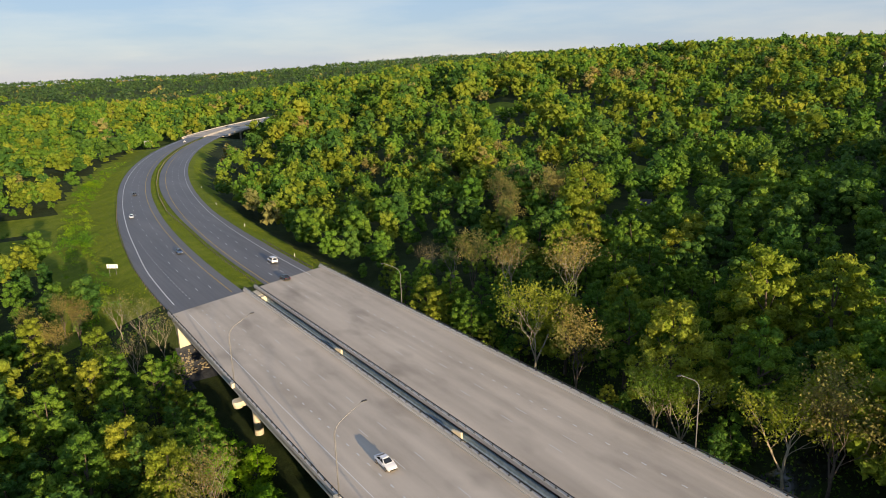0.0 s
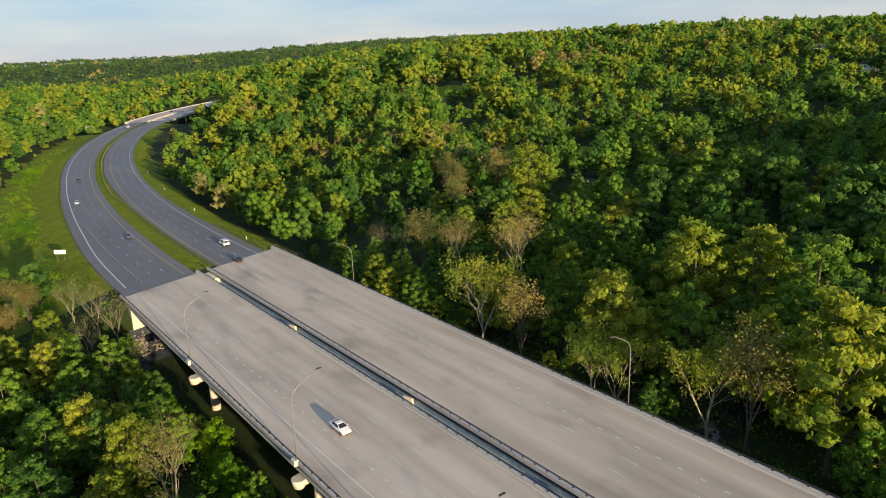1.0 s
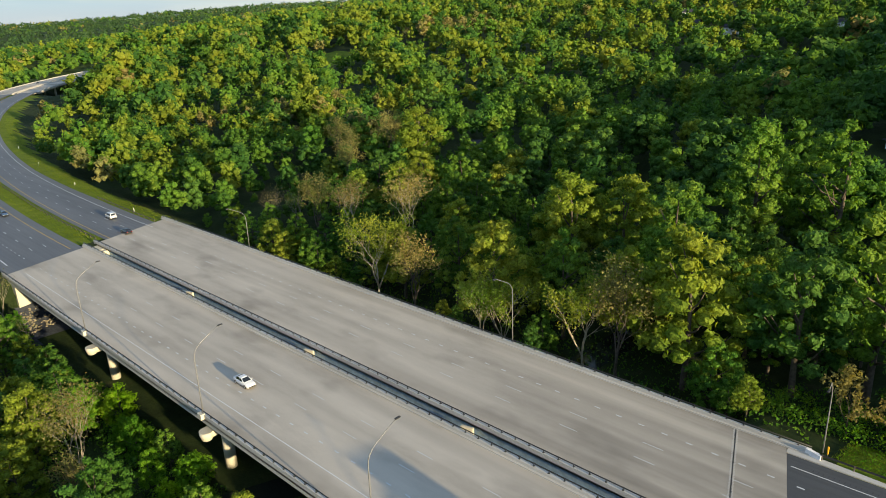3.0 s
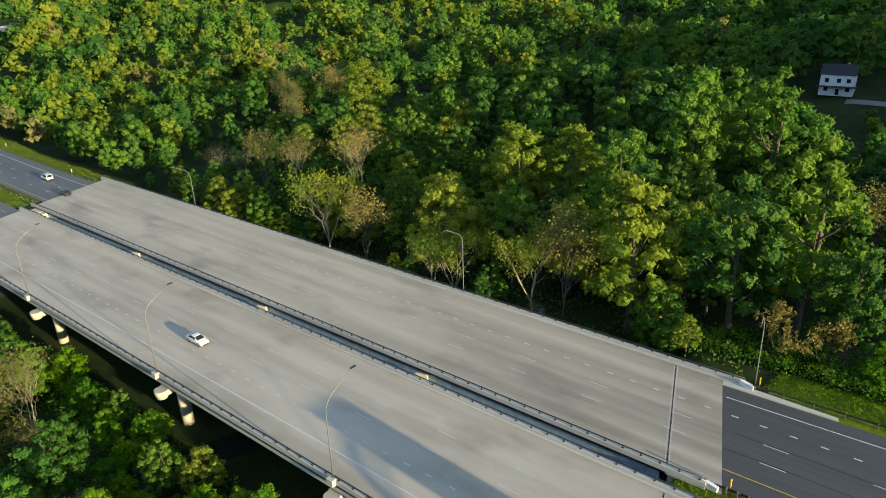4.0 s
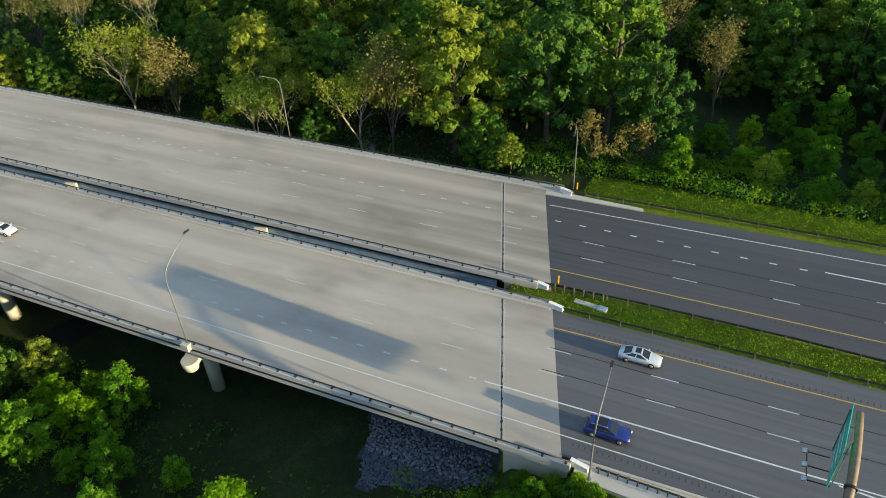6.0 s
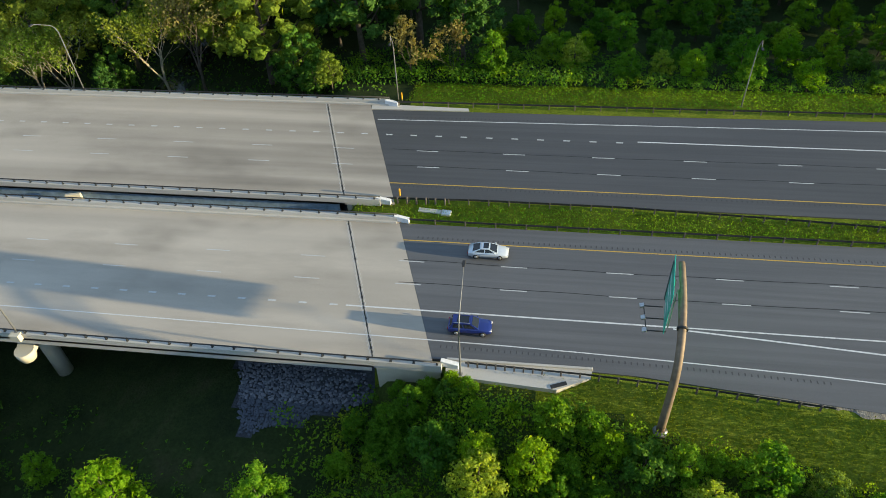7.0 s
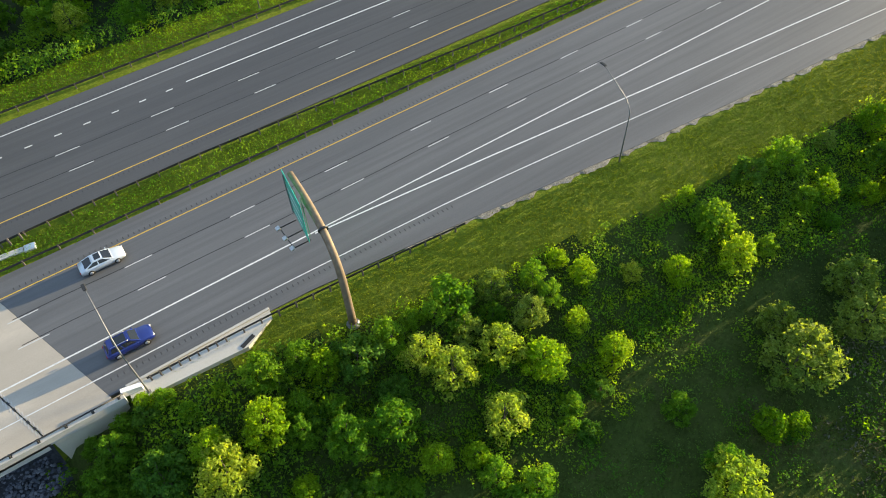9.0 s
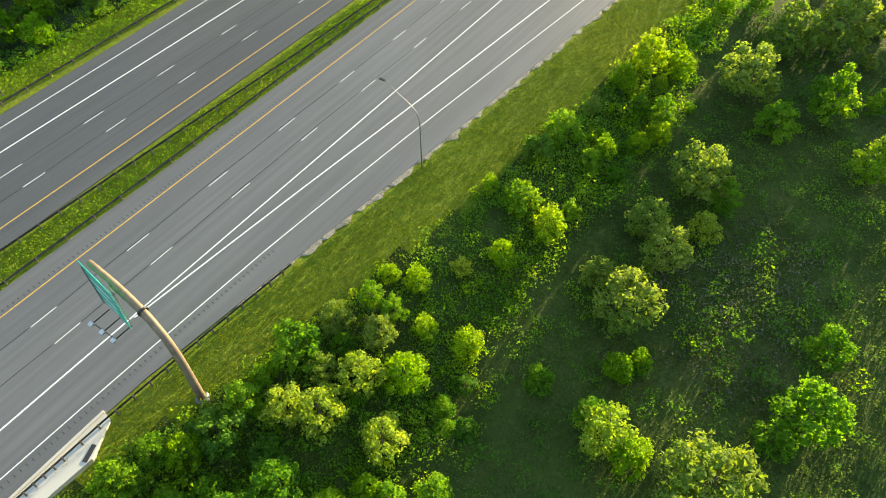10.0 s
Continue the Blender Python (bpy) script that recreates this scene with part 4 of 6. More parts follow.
OCT = np.array([(a, b, c) for a in (0, 1) for b in (2, 3) for c in (4, 5)])


def cores(cs, rr, size, flat=1.0, fine=True):
    """The dense inner foliage of each lobe, which lets no light through."""
    t = (ICO_V[ICO] if fine else unit(OCT_V @ np.array([(0.8, 0.5, 0.33), (-0.6, 0.7, 0.39), (-0.04, -0.51, 0.86)]))[OCT]) * [1, 1, flat]
    return (cs[:, None, None] + t[None] * (rr * size)[:, None, None, None]).reshape(-1, 3, 3)


def crown_shape(rs, high, wide, lobes, base=0.25, heads=5):
    """Clump centres and radii over a crown of several leaders, each a rounded head of its own, on a trunk's foot at the origin."""
    head = []
    turn = rs.uniform(0, 6.28)
    for i in range(heads):
        a = turn + i * 6.283 / max(1, heads - 1) + rs.uniform(-0.4, 0.4)
        off = 0.0 if i == 0 else wide * rs.uniform(0.20, 0.31)
        top = high * (1.0 if i == 0 else rs.uniform(0.66, 0.95))
        low = high * (base + (rs.uniform(0.12, 0.28) if i == 0 else rs.uniform(0.0, 0.16)))
        head.append((off * math.cos(a), off * math.sin(a), 0.5 * (top + low), wide * rs.uniform(0.21, 0.29), 0.5 * (top - low)))
    head = np.array(head)
    k = rs.choice(heads, 700, p=head[:, 3] * head[:, 4] / (head[:, 3] * head[:, 4]).sum())
    d = unit(rs.normal(size=(700, 3)))
    p = head[k, :3] + d * head[k][:, [3, 3, 4]] * rs.uniform(0.80, 1.0, (700, 1))
    q = (p[:, None, :] - head[None, :, :3]) / head[None, :, [3, 3, 4]]
    inside = ((q ** 2).sum(-1) < 0.6).sum(1) > 0
    p = p[~inside & (d[:, 2] > -0.75)]
    gap = wide * 1.35 / lobes ** 0.5
    cs = []
    for shrink in (1.0, 0.8, 0.6, 0.4):
        for c in p:
            if len(cs) < lobes and all(((c - o) ** 2).sum() > (gap * shrink) ** 2 for o in cs):
                cs.append(c)
    cs = np.array(cs)
    return cs, gap * rs.uniform(0.48, 0.70, len(cs))


def crown_mesh(name, seed, high, wide, lobes, leaves, size, base=0.25, flat=0.80, fill=0.16, core=0.0):
    rs = np.random.RandomState(seed)
    cs, rr = crown_shape(rs, high, wide, lobes, base)
    pick = rs.choice(len(cs), leaves, p=rr ** 2 / (rr ** 2).sum())
    d = unit(rs.normal(size=(leaves, 3)))
    d[:, 2] = np.where(d[:, 2] < -0.55, -d[:, 2] * 0.8, d[:, 2])
    d = unit(d)
    rad = rr[pick][:, None] * np.where(rs.uniform(size=(leaves, 1)) < fill, rs.uniform(1.0, 1.35, (leaves, 1)), rs.uniform(0.78, 1.08, (leaves, 1)))
    p = cs[pick] + d * rad * np.array([1, 1, flat])
    p[:, 2] = np.maximum(p[:, 2], 0.15)
    v = leaf_tris(rs, p, d + np.array([0, 0, 0.1]), size)
    if core:
        v = np.concatenate([v, cores(cs, rr, core, flat)])
    return leaves_mesh(name, v), cs, rr


def grow(bm, rs, p, d, length, radius, depth, tips, spread=0.6, up=0.25):
    """A branch that bends and forks; tips gathers its twigs' ends."""
    pts, rad = [p.copy()], [radius]
    seg = 3 if depth > 0 else 2
    for k in range(seg):
        d = (d + Vector(rs.normal(0, 0.13, 3)) + Vector((0, 0, up * 0.25))).normalized()
        p = p + d * (length / seg)
        pts.append(p.copy())
        rad.append(radius * (1 - 0.42 * (k + 1) / seg))
    tube(bm, pts, rad, 6 if radius > 0.12 else 3, cap=False)
    tips.append((pts[-1].copy(), depth))
    if depth <= 0:
        return
    n = 3 if depth > 1 else rs.randint(2, 4)
    for k in range(n):
        side = Vector(rs.normal(0, 1, 3))
        side = (side - d * side.dot(d)).normalized()
        nd = (d * (1 - spread * 0.55) + side * spread + Vector((0, 0, up * 0.4))).normalized()
        start = pts[-1] if k < 2 else pts[-2]
        grow(bm, rs, start.copy(), nd, length * rs.uniform(0.58, 0.82), rad[-1] * 0.72, depth - 1, tips, spread, up)


def trunk_mesh(name, seed, high, radius, cs, rr, reach=0.8):
    """A tapered trunk with limbs that run out to the lobes."""
    rs = np.random.RandomState(seed)
    bm = bmesh.new()
    wob = rs.normal(0, 0.02 * high, (4, 2))
    pts = [Vector((0, 0, -0.6)), Vector((wob[0][0] * 0.3, wob[0][1] * 0.3, high * 0.25)), Vector((wob[1][0], wob[1][1], high * 0.5)), Vector((wob[2][0], wob[2][1], high * 0.86))]
    tube(bm, pts, [radius * 1.25, radius * 0.85, radius * 0.6, radius * 0.15], 8, cap=False)
    for c in cs[:: max(1, len(cs) // 9)]:
        h = min(max(0.2, c[2] / high - 0.22), 0.75)
        s = Vector((wob[1][0] * h, wob[1][1] * h, high * h))
        e = Vector(c)
        m = s.lerp(e, 0.5) + Vector((0, 0, -0.03 * high))
        tube(bm, [s, m, e], [radius * 0.42, radius * 0.28, radius * 0.10], 5, cap=False)
    me = bpy.data.meshes.new(name)
    bm.to_mesh(me)
    bm.free()
    return me


class Kind:
    def __init__(self, crown, trunk, leaf, bark, label, high):
        self.crown, self.trunk, self.leaf, self.bark, self.label, self.high = crown, trunk, leaf, bark, label, high
        crown.materials.append(leaf)
        trunk.materials.append(bark)


def leafy(seed, high, wide, lobes, leaves, size, leaf, label, base=0.22, bark=None, core=0.0):
    c, cs, rr = crown_mesh("crown", seed, high, wide, lobes, leaves, size, base, core=core)
    return Kind(c, trunk_mesh("trunk", seed, high, 0.018 * high, cs, rr), leaf, bark or M_BARK, label, high)


def airy(seed, high, depth, leaves_per, size, leaf, bark, label, spread=0.55, length=0.30):
    """A tree just coming into leaf: its branches show."""
    rs = np.random.RandomState(seed)
    bm = bmesh.new()
    tips = []
    rad0 = 0.0115 * high
    fork = high * length * 0.62
    tube(bm, [(0, 0, -0.5), (0.01 * high, 0, fork * 0.5), (0.0, 0.012 * high, fork)], [rad0 * 1.2, rad0, rad0 * 0.9], 7, cap=False)
    for k in range(4):
        a = k * 1.57 + rs.uniform(-0.4, 0.4)
        lean = rs.uniform(0.22, 0.5) if k else 0.08
        d0 = Vector((lean * math.cos(a), lean * math.sin(a), 1)).normalized()
        grow(bm, rs, Vector((0, 0.012 * high, fork * rs.uniform(0.85, 1.0))), d0, high * length * rs.uniform(0.8, 1.0), rad0 * rs.uniform(0.5, 0.75), depth - 1, tips, spread, 0.36)
    me = bpy.data.meshes.new("trunk")
    bm.to_mesh(me)
    bm.free()
    ends = np.array([p for p, dep in tips if dep <= 2])
    pick = rs.choice(len(ends), leaves_per)
    p = ends[pick] + rs.normal(0, 0.024 * high, (leaves_per, 3))
    top = p[:, 2].max()
    me.transform(Matrix.Scale(high / top, 4))
    p *= high / top
    return Kind(leaves_mesh("crown", leaf_tris(rs, p, rs.normal(size=p.shape) + [0, 0, 0.5], size)), me, leaf, bark, label, high)


BIG = [
    leafy(11, 22, 13, 66, 2500, 0.40, LEAF_A, "tall broadleaf tree in fresh green leaf", 0.12, core=0.80),
    leafy(12, 24, 12, 68, 2500, 0.40, LEAF_A, "tall broadleaf tree in fresh green leaf", 0.12, core=0.80),
    leafy(13, 20, 13.5, 62, 2500, 0.40, LEAF_B, "tall broadleaf tree in yellow-green leaf", 0.10, core=0.80),
    leafy(14, 23, 12.5, 64, 2400, 0.40, LEAF_C, "tall broadleaf tree in deep green leaf", 0.12, core=0.80),
    leafy(15, 19, 11.5, 56, 2200, 0.38, LEAF_C, "broadleaf tree in deep green leaf", 0.12, core=0.80),
]
BARE = [
    airy(21, 19, 5, 1500, 0.20, LEAF_D, M_PALE, "pale-barked sycamore just coming into leaf", 0.50),
    airy(22, 17, 5, 1700, 0.19, LEAF_D, M_BARK, "bare-branched tree with brown budding leaves", 0.50),
    airy(23, 18, 5, 2400, 0.22, LEAF_B, M_PALE, "pale-barked sycamore with thin yellow-green leaves", 0.52),
    airy(24, 15, 5, 260, 0.18, LEAF_D, M_TWIG, "grey leafless tree with bare branches", 0.40),
]
SMALL = [
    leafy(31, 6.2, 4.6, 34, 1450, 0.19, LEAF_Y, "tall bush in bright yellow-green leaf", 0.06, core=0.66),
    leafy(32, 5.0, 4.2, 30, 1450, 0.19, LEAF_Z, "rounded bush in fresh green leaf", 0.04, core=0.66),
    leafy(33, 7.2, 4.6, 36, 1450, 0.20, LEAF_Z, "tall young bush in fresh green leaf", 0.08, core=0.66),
    leafy(34, 4.2, 3.8, 26, 1450, 0.19, LEAF_U, "low dark green bush", 0.02, core=0.66),
    leafy(35, 5.6, 4.0, 32, 1450, 0.17, LEAF_P, "rounded bush with pale cream-yellow blossom", 0.06, core=0.55),
    leafy(37, 6.0, 4.4, 34, 1450, 0.18, LEAF_Q, "broad bush in pale olive leaf", 0.05, core=0.6),
]
THIN = [airy(36, 6.5, 4, 900, 0.16, LEAF_D, M_BARK, "thin sapling with pale budding leaves", 0.42, 0.33)]


def plant(kind, x, y, scale, group, rs, z=None, squash=1.0):
    z = float(ground(x, y)) if z is None else z
    th = new("tree" if kind.high > 8 else "bush")
    th.empty_display_size = 0.5
    th.matrix_basis = pose(x, y, z - 0.1, 0, 0, rs.uniform(0, 360)) @ Matrix.Diagonal((scale, scale, scale * squash, 1))
    tagged(th, kind.label, "tree" if kind.high > 8 else "bush", group)
    for nm, me in (("trunk", kind.trunk), ("crown", kind.crown)):
        ob = new(nm, me)
        ob.parent = th
    return th


TAKEN = []


def canopy(x, y):
    """Relative height of the woods: tall groups with low hollows between them, and scrub west of the bend."""
    s, o = road_frame(x, y)
    scrub = 0.36 * smooth(-20, -40, o) * smooth(-230, -300, s) * smooth(-900, -700, s)
    low = 0.26 * smooth(-110, -160, x) * smooth(-620, -520, x)
    return np.clip(0.92 + 0.75 * swell(x, y, 62, 51), 0.42, 1.18) * (1 - np.maximum(scrub, low))


def free(x, y, gap):
    return all((x - a) ** 2 + (y - b) ** 2 > (0.5 * (gap + c)) ** 2 for a, b, c in TAKEN)


def clear_of_road(x, y, r):
    """Whether a crown of that radius keeps off the carriageways and decks."""
    s, o = road_frame(x, y)
    s, o = float(s), float(o)
    lo = float(south_edge(s)) - 3 if s > -14 else -15.5
    hi = 34.5
    return o < lo - r or o > hi + r


rs = np.random.RandomState(77)

# trees that stand out beside the far deck: kind, x, y, scale
NOTABLE = [
    (BARE[2], -117.5, 42.5, 1.38), (BARE[1], -104.5, 42.0, 1.30), (BARE[1], -164.0, 60.0, 1.30), (BARE[0], -149.0, 61.0, 1.22), (BARE[0], -131.0, 66.0, 1.42),
    (BIG[2], -115.0, 49.0, 0.95), (BIG[2], -87.5, 49.5, 1.20), (BARE[2], -84.0, 41.0, 1.05), (BARE[2], -79.0, 42.0, 1.0), (BARE[1], -56.0, 46.0, 1.5), (BARE[2], -62.5, 45.0, 1.18),
    (BIG[2], -45.5, 51.0, 1.5), (BIG[0], -38.0, 46.0, 0.62), (BIG[3], -29.0, 56.0, 1.28), (BIG[1], -20.0, 65.0, 1.45), (BIG[3], -10.5, 55.0, 0.95),
    (BIG[2], -90.0, 82.0, 1.40), (BIG[2], -79.0, 88.0, 1.32), (BIG[0], -65.0, 86.0, 1.35), (BIG[3], -54.0, 74.0, 1.1), (BIG[1], -60.5, 118.0, 1.5),
]
# and farther off among the woods, and on the verge
NOTABLE += [
    (BIG[1], -43.0, 124.0, 1.5), (BARE[1], -209.5, 110.0, 1.2), (BARE[1], -200.0, 124.0, 1.5), (BIG[2], -190.0, 128.0, 1.3), (BARE[1], -193.0, 96.0, 1.2), (BARE[1], -226.0, 118.0, 1.2),
    (BIG[2], -160.0, 42.0, 0.66), (BIG[2], -186.0, 46.0, 0.5), (BIG[2], -153.0, 41.0, 0.6), (BARE[3], -182.0, 58.0, 1.0), (BARE[3], -176.0, 62.0, 1.0), (THIN[0], -18.5, 47.0, 1.75), (THIN[0], -11.5, 47.0, 1.65),
    (BARE[1], -2.0, 80.0, 1.3), (BARE[1], -14.0, 92.0, 1.4),
]
# trees that stand out below the near deck
NOTABLE += [
    (BARE[0], -106.5, -30.0, 0.98), (BARE[1], -98.0, -34.0, 0.75), (BARE[3], -186.0, -23.0, 1.0), (BARE[3], -183.0, -19.5, 0.95), (BARE[3], -193.0, -27.0, 0.85), (BARE[1], -197.0, -36.0, 0.9),
    (BARE[1], -205.0, -46.0, 0.85), (BARE[3], -178.0, -27.0, 0.9), (BARE[1], -190.0, -42.0, 0.85), (BARE[1], -212.0, -38.0, 0.8), (BARE[2], -172.0, -34.0, 0.8), (BARE[3], -164.0, -20.0, 0.7),
    (BIG[0], -92.0, -32.5, 0.62), (BIG[0], -80.0, -23.5, 0.45), (BIG[2], -75.7, -19.5, 0.42), (BIG[0], -100.0, -19.0, 0.35), (BIG[2], -152.0, -24.0, 0.5), (BIG[0], -142.0, -22.5, 0.5), (BIG[2], -131.0, -24.0, 0.5),
]
for kind, x, y, sc in NOTABLE:
    plant(kind, x, y, sc, "woodland trees" if kind.high > 10 else "verge bushes", rs)
    TAKEN.append((x, y, 10.5 * sc if kind.high > 10 else 5))

# young growth on the slope below the near carriageway: kind, x, y, scale
SLOPE = [
    (1, 6.5, -20.2, 0.93), (0, 11.9, -22.8, 0.76), (2, 10.1, -20.5, 0.61), (3, 14.9, -23.9, 1.24), (2, 18.7, -23.8, 0.76), (1, 25.8, -23.9, 1.17), (5, 30.8, -24.4, 0.74), (5, 25.8, -26.5, 0.7),
    (4, 20.7, -26.7, 1.0), (4, 22.1, -29.8, 1.18), (4, 27.5, -30.1, 1.08), (5, 32.7, -28.7, 0.8), (0, 36.3, -31.8, 0.61), (0, 30.4, -33.7, 0.98), (4, 23.9, -35.8, 1.12), (0, 37.5, -36.5, 0.78),
    (0, 40.2, -28.0, 0.67), (0, 39.0, -25.3, 0.48), (4, 45.2, -30.7, 0.57), (0, 49.3, -33.6, 0.74), (0, 56.2, -35.7, 0.91), (1, 39.0, -44.5, 0.71),
]
SLOPE += [
    (4, -0.2, -26.9, 1.35), (0, 4.7, -24.8, 1.02), (0, -0.3, -24.3, 0.89), (1, -10.0, -20.1, 0.86), (3, -5.0, -23.3, 1.26), (2, 10.5, -29.7, 0.93), (2, 14.8, -31.2, 0.96), (0, 16.4, -35.3, 0.72),
    (0, 19.8, -36.9, 0.61), (0, 5.0, -31.2, 0.59), (1, 22.9, -42.3, 0.81), (0, -3.7, -16.6, 0.43), (0, 57.2, -26.9, 0.46), (0, 72.2, -35.1, 0.67), (1, 57.3, -31.0, 0.98), (1, 70.8, -29.5, 1.0),
    (3, 65.8, -28.8, 0.97), (1, 10.7, -26.1, 0.67), (3, 16.5, -28.0, 0.82),
]
SLOPE += [
    (5, 75.0, -48.0, 1.65), (2, 74.6, -51.4, 0.85), (5, 65.2, -44.9, 1.14), (5, 61.7, -48.7, 1.25), (4, 68.4, -50.8, 0.95), (5, 54.8, -43.5, 0.88), (5, 51.5, -47.9, 1.5), (5, 97.9, -46.1, 1.75),
    (0, 91.1, -32.5, 1.13), (0, 93.4, -36.5, 0.93), (5, 111.8, -47.1, 1.7), (5, 117.6, -52.8, 2.1), (4, 36.9, -53.0, 1.38), (0, 36.4, -55.8, 0.93), (2, 38.2, -50.5, 0.72), (0, 47.1, -52.1, 0.59),
    (0, 44.7, -50.8, 0.74), (1, 59.8, -68.4, 1.02), (1, 49.9, -68.6, 1.5), (1, 46.1, -66.6, 0.9), (5, 36.2, -62.9, 1.85), (2, 90.9, -65.0, 1.13), (2, 99.5, -57.5, 1.39), (1, 92.9, -52.0, 1.26),
]
for k, x, y, sc in SLOPE:
    plant(SMALL[k], x, y, sc, "bushes on the slope", rs)
    TAKEN.append((x, y, 4.0 * sc))


def stand(n, xr, yr, kinds, weights, scale, gap, group, extra=None, tries=40):
    """Scatters trees over a stretch of ground, keeping their distance."""
    made = 0
    for _ in range(n * tries):
        x, y = rs.uniform(*xr), rs.uniform(*yr)
        sc = rs.uniform(*scale) * (float(canopy(x, y)) if y > 36 and group == "woodland trees" else 1.0)
        if not clear_of_road(x, y, gap * 0.42) or (extra and not extra(x, y)) or not free(x, y, gap * sc):
            continue
        k = kinds[rs.choice(len(kinds), p=weights)]
        plant(k, x, y, sc, group, rs, squash=rs.uniform(0.88, 1.12))
        TAKEN.append((x, y, gap * sc))
        made += 1
        if made >= n:
            break


# more young growth between and beyond
stand(48, (-16, 36), (-42, -17), [SMALL[1], SMALL[2], SMALL[3]], [0.42, 0.3, 0.28], (0.36, 0.72), 3.1, "bushes on the slope", lambda x, y: y < south_edge(x) - verge_wide(x) - 1.6 - (1.5 if x < 0 else 0))
stand(18, (58, 125), (-41, -22), SMALL, [0.25, 0.25, 0.2, 0.1, 0.05, 0.15], (0.35, 0.8), 4.2, "bushes on the slope", lambda x, y: y < south_edge(x) - verge_wide(x) - 1.5)
stand(16, (20, 130), (-100, -46), SMALL, [0.05, 0.35, 0.2, 0.2, 0.0, 0.2], (0.4, 0.9), 6.5, "bushes on the slope", lambda x, y: math.hypot(x - 62, y + 58) > 13)
stand(26, (-178, -60), (-34, -18.5), SMALL[:4], [0.3, 0.35, 0.25, 0.1], (0.8, 1.5), 4.2, "woodland trees", lambda x, y: y > -24 - max(0, (x + 125)) * 0.12)
# bushes on the far verge
stand(36, (-35, 75), (45, 64), SMALL[:5], [0.2, 0.25, 0.25, 0.2, 0.1], (0.7, 1.3), 4.8, "verge bushes")
stand(22, (-20, 72), (56, 80), SMALL[:4], [0.3, 0.3, 0.3, 0.1], (0.9, 1.5), 5.6, "verge bushes")
# woods beside the far deck
W = [0.32, 0.26, 0.18, 0.14, 0.10]
stand(100, (-175, 70), (38, 105), BIG, W, (0.62, 1.15), 9.2, "woodland trees", lambda x, y: y > 40 + 24 * (x > -32))
stand(34, (-165, -30), (37.5, 47), [BIG[0], BIG[3], BIG[2]], [0.45, 0.35, 0.2], (0.24, 0.44), 9.0, "woodland trees")
# woods beside the near deck
stand(62, (-200, -50), (-78, -23), BIG, [0.22, 0.18, 0.30, 0.12, 0.18], (0.5, 0.75), 6.2, "woodland trees", lambda x, y: y < -24 - max(0, (x + 125)) * 0.12)
stand(12, (-60, -16), (-48, -25), SMALL[1:4], [0.4, 0.2, 0.4], (0.7, 1.15), 5.0, "woodland trees")
# trees out of view to the east, added to shade the meadow
stand(16, (118, 190), (-112, -46), BIG, [0.3, 0.2, 0.1, 0.2, 0.2], (0.45, 0.8), 8.0, "bushes on the slope", lambda x, y: y < south_edge(x) - verge_wide(x) - 2.5)
stand(10, (-125, -50), (-108, -76), BIG, [0.3, 0.2, 0.2, 0.15, 0.15], (0.5, 0.75), 7.5, "woodland trees")
stand(14, (-100, -20), (-62, -28), SMALL[:4], [0.2, 0.4, 0.25, 0.15], (1.0, 1.4), 5.5, "woodland trees")

# bushes that crowd the wing wall
for k, (x, y, sc) in enumerate(((-11.5, -18.0, 0.5), (-9.4, -16.9, 0.5), (-8.0, -18.6, 0.7), (-6.4, -16.7, 0.55), (-4.2, -17.6, 0.65), (-2.0, -17.4, 0.5), (-13.5, -20.6, 0.6), (-10.5, -20.8, 0.8))):
    plant(SMALL[(3, 1, 2, 1)[k % 4]], x, y, sc, "bushes on the slope", rs)


# ---------------------------------------------------------------- far woods, one mesh
def lump_templates(seed, count, leaves, size, high, wide, lobes, core=0):
    out = []
    for i in range(count):
        r = np.random.RandomState(seed + i)
        cs, rr = crown_shape(r, high, wide, lobes, 0.2, 3)
        pick = r.choice(len(cs), leaves, p=rr ** 2 / (rr ** 2).sum())
        d = unit(r.normal(size=(leaves, 3)))
        d[:, 2] = np.where(d[:, 2] < -0.1, -d[:, 2], d[:, 2])
        p = cs[pick] + d * rr[pick][:, None] * r.uniform(0.85, 1.1, (leaves, 1))
        v = leaf_tris(r, p, d + [0, 0, 0.2], size, 0.6)
        out.append(np.concatenate([v, cores(cs, rr, 0.82, 0.9, core == 2)]) if core else v)
    return out


def scatter(xy, templates, smin, smax, seed):
    r = np.random.RandomState(seed)
    z = ground(xy[:, 0], xy[:, 1])
    k = r.randint(0, len(templates), len(xy))
    a = r.uniform(0, 6.283, len(xy))
    sc = np.where(r.uniform(size=len(xy)) < 0.3, r.uniform(smin * 0.8, smin * 1.2, len(xy)), r.uniform(0.5 * (smin + smax), smax, len(xy))) * canopy(xy[:, 0], xy[:, 1])
    out = []
    for j, t in enumerate(templates):
        m = np.where(k == j)[0]
        if not len(m):
            continue
        ca, sa = np.cos(a[m])[:, None, None], np.sin(a[m])[:, None, None]
        q = t[None] * sc[m][:, None, None, None]
        v = np.stack([q[..., 0] * ca - q[..., 1] * sa + xy[m, 0][:, None, None], q[..., 0] * sa + q[..., 1] * ca + xy[m, 1][:, None, None], q[..., 2] + z[m][:, None, None]], -1)
        out.append(v.reshape(-1, t.shape[1], 3))
    return np.concatenate(out)


def jitter_grid(x0, x1, y0, y1, step, seed):
    r = np.random.RandomState(seed)
    gx_, gy_ = np.meshgrid(np.arange(x0, x1, step), np.arange(y0, y1, step), indexing="ij")
    p = np.stack([gx_, gy_], -1).reshape(-1, 2)
    return p + r.uniform(-0.42, 0.42, p.shape) * step


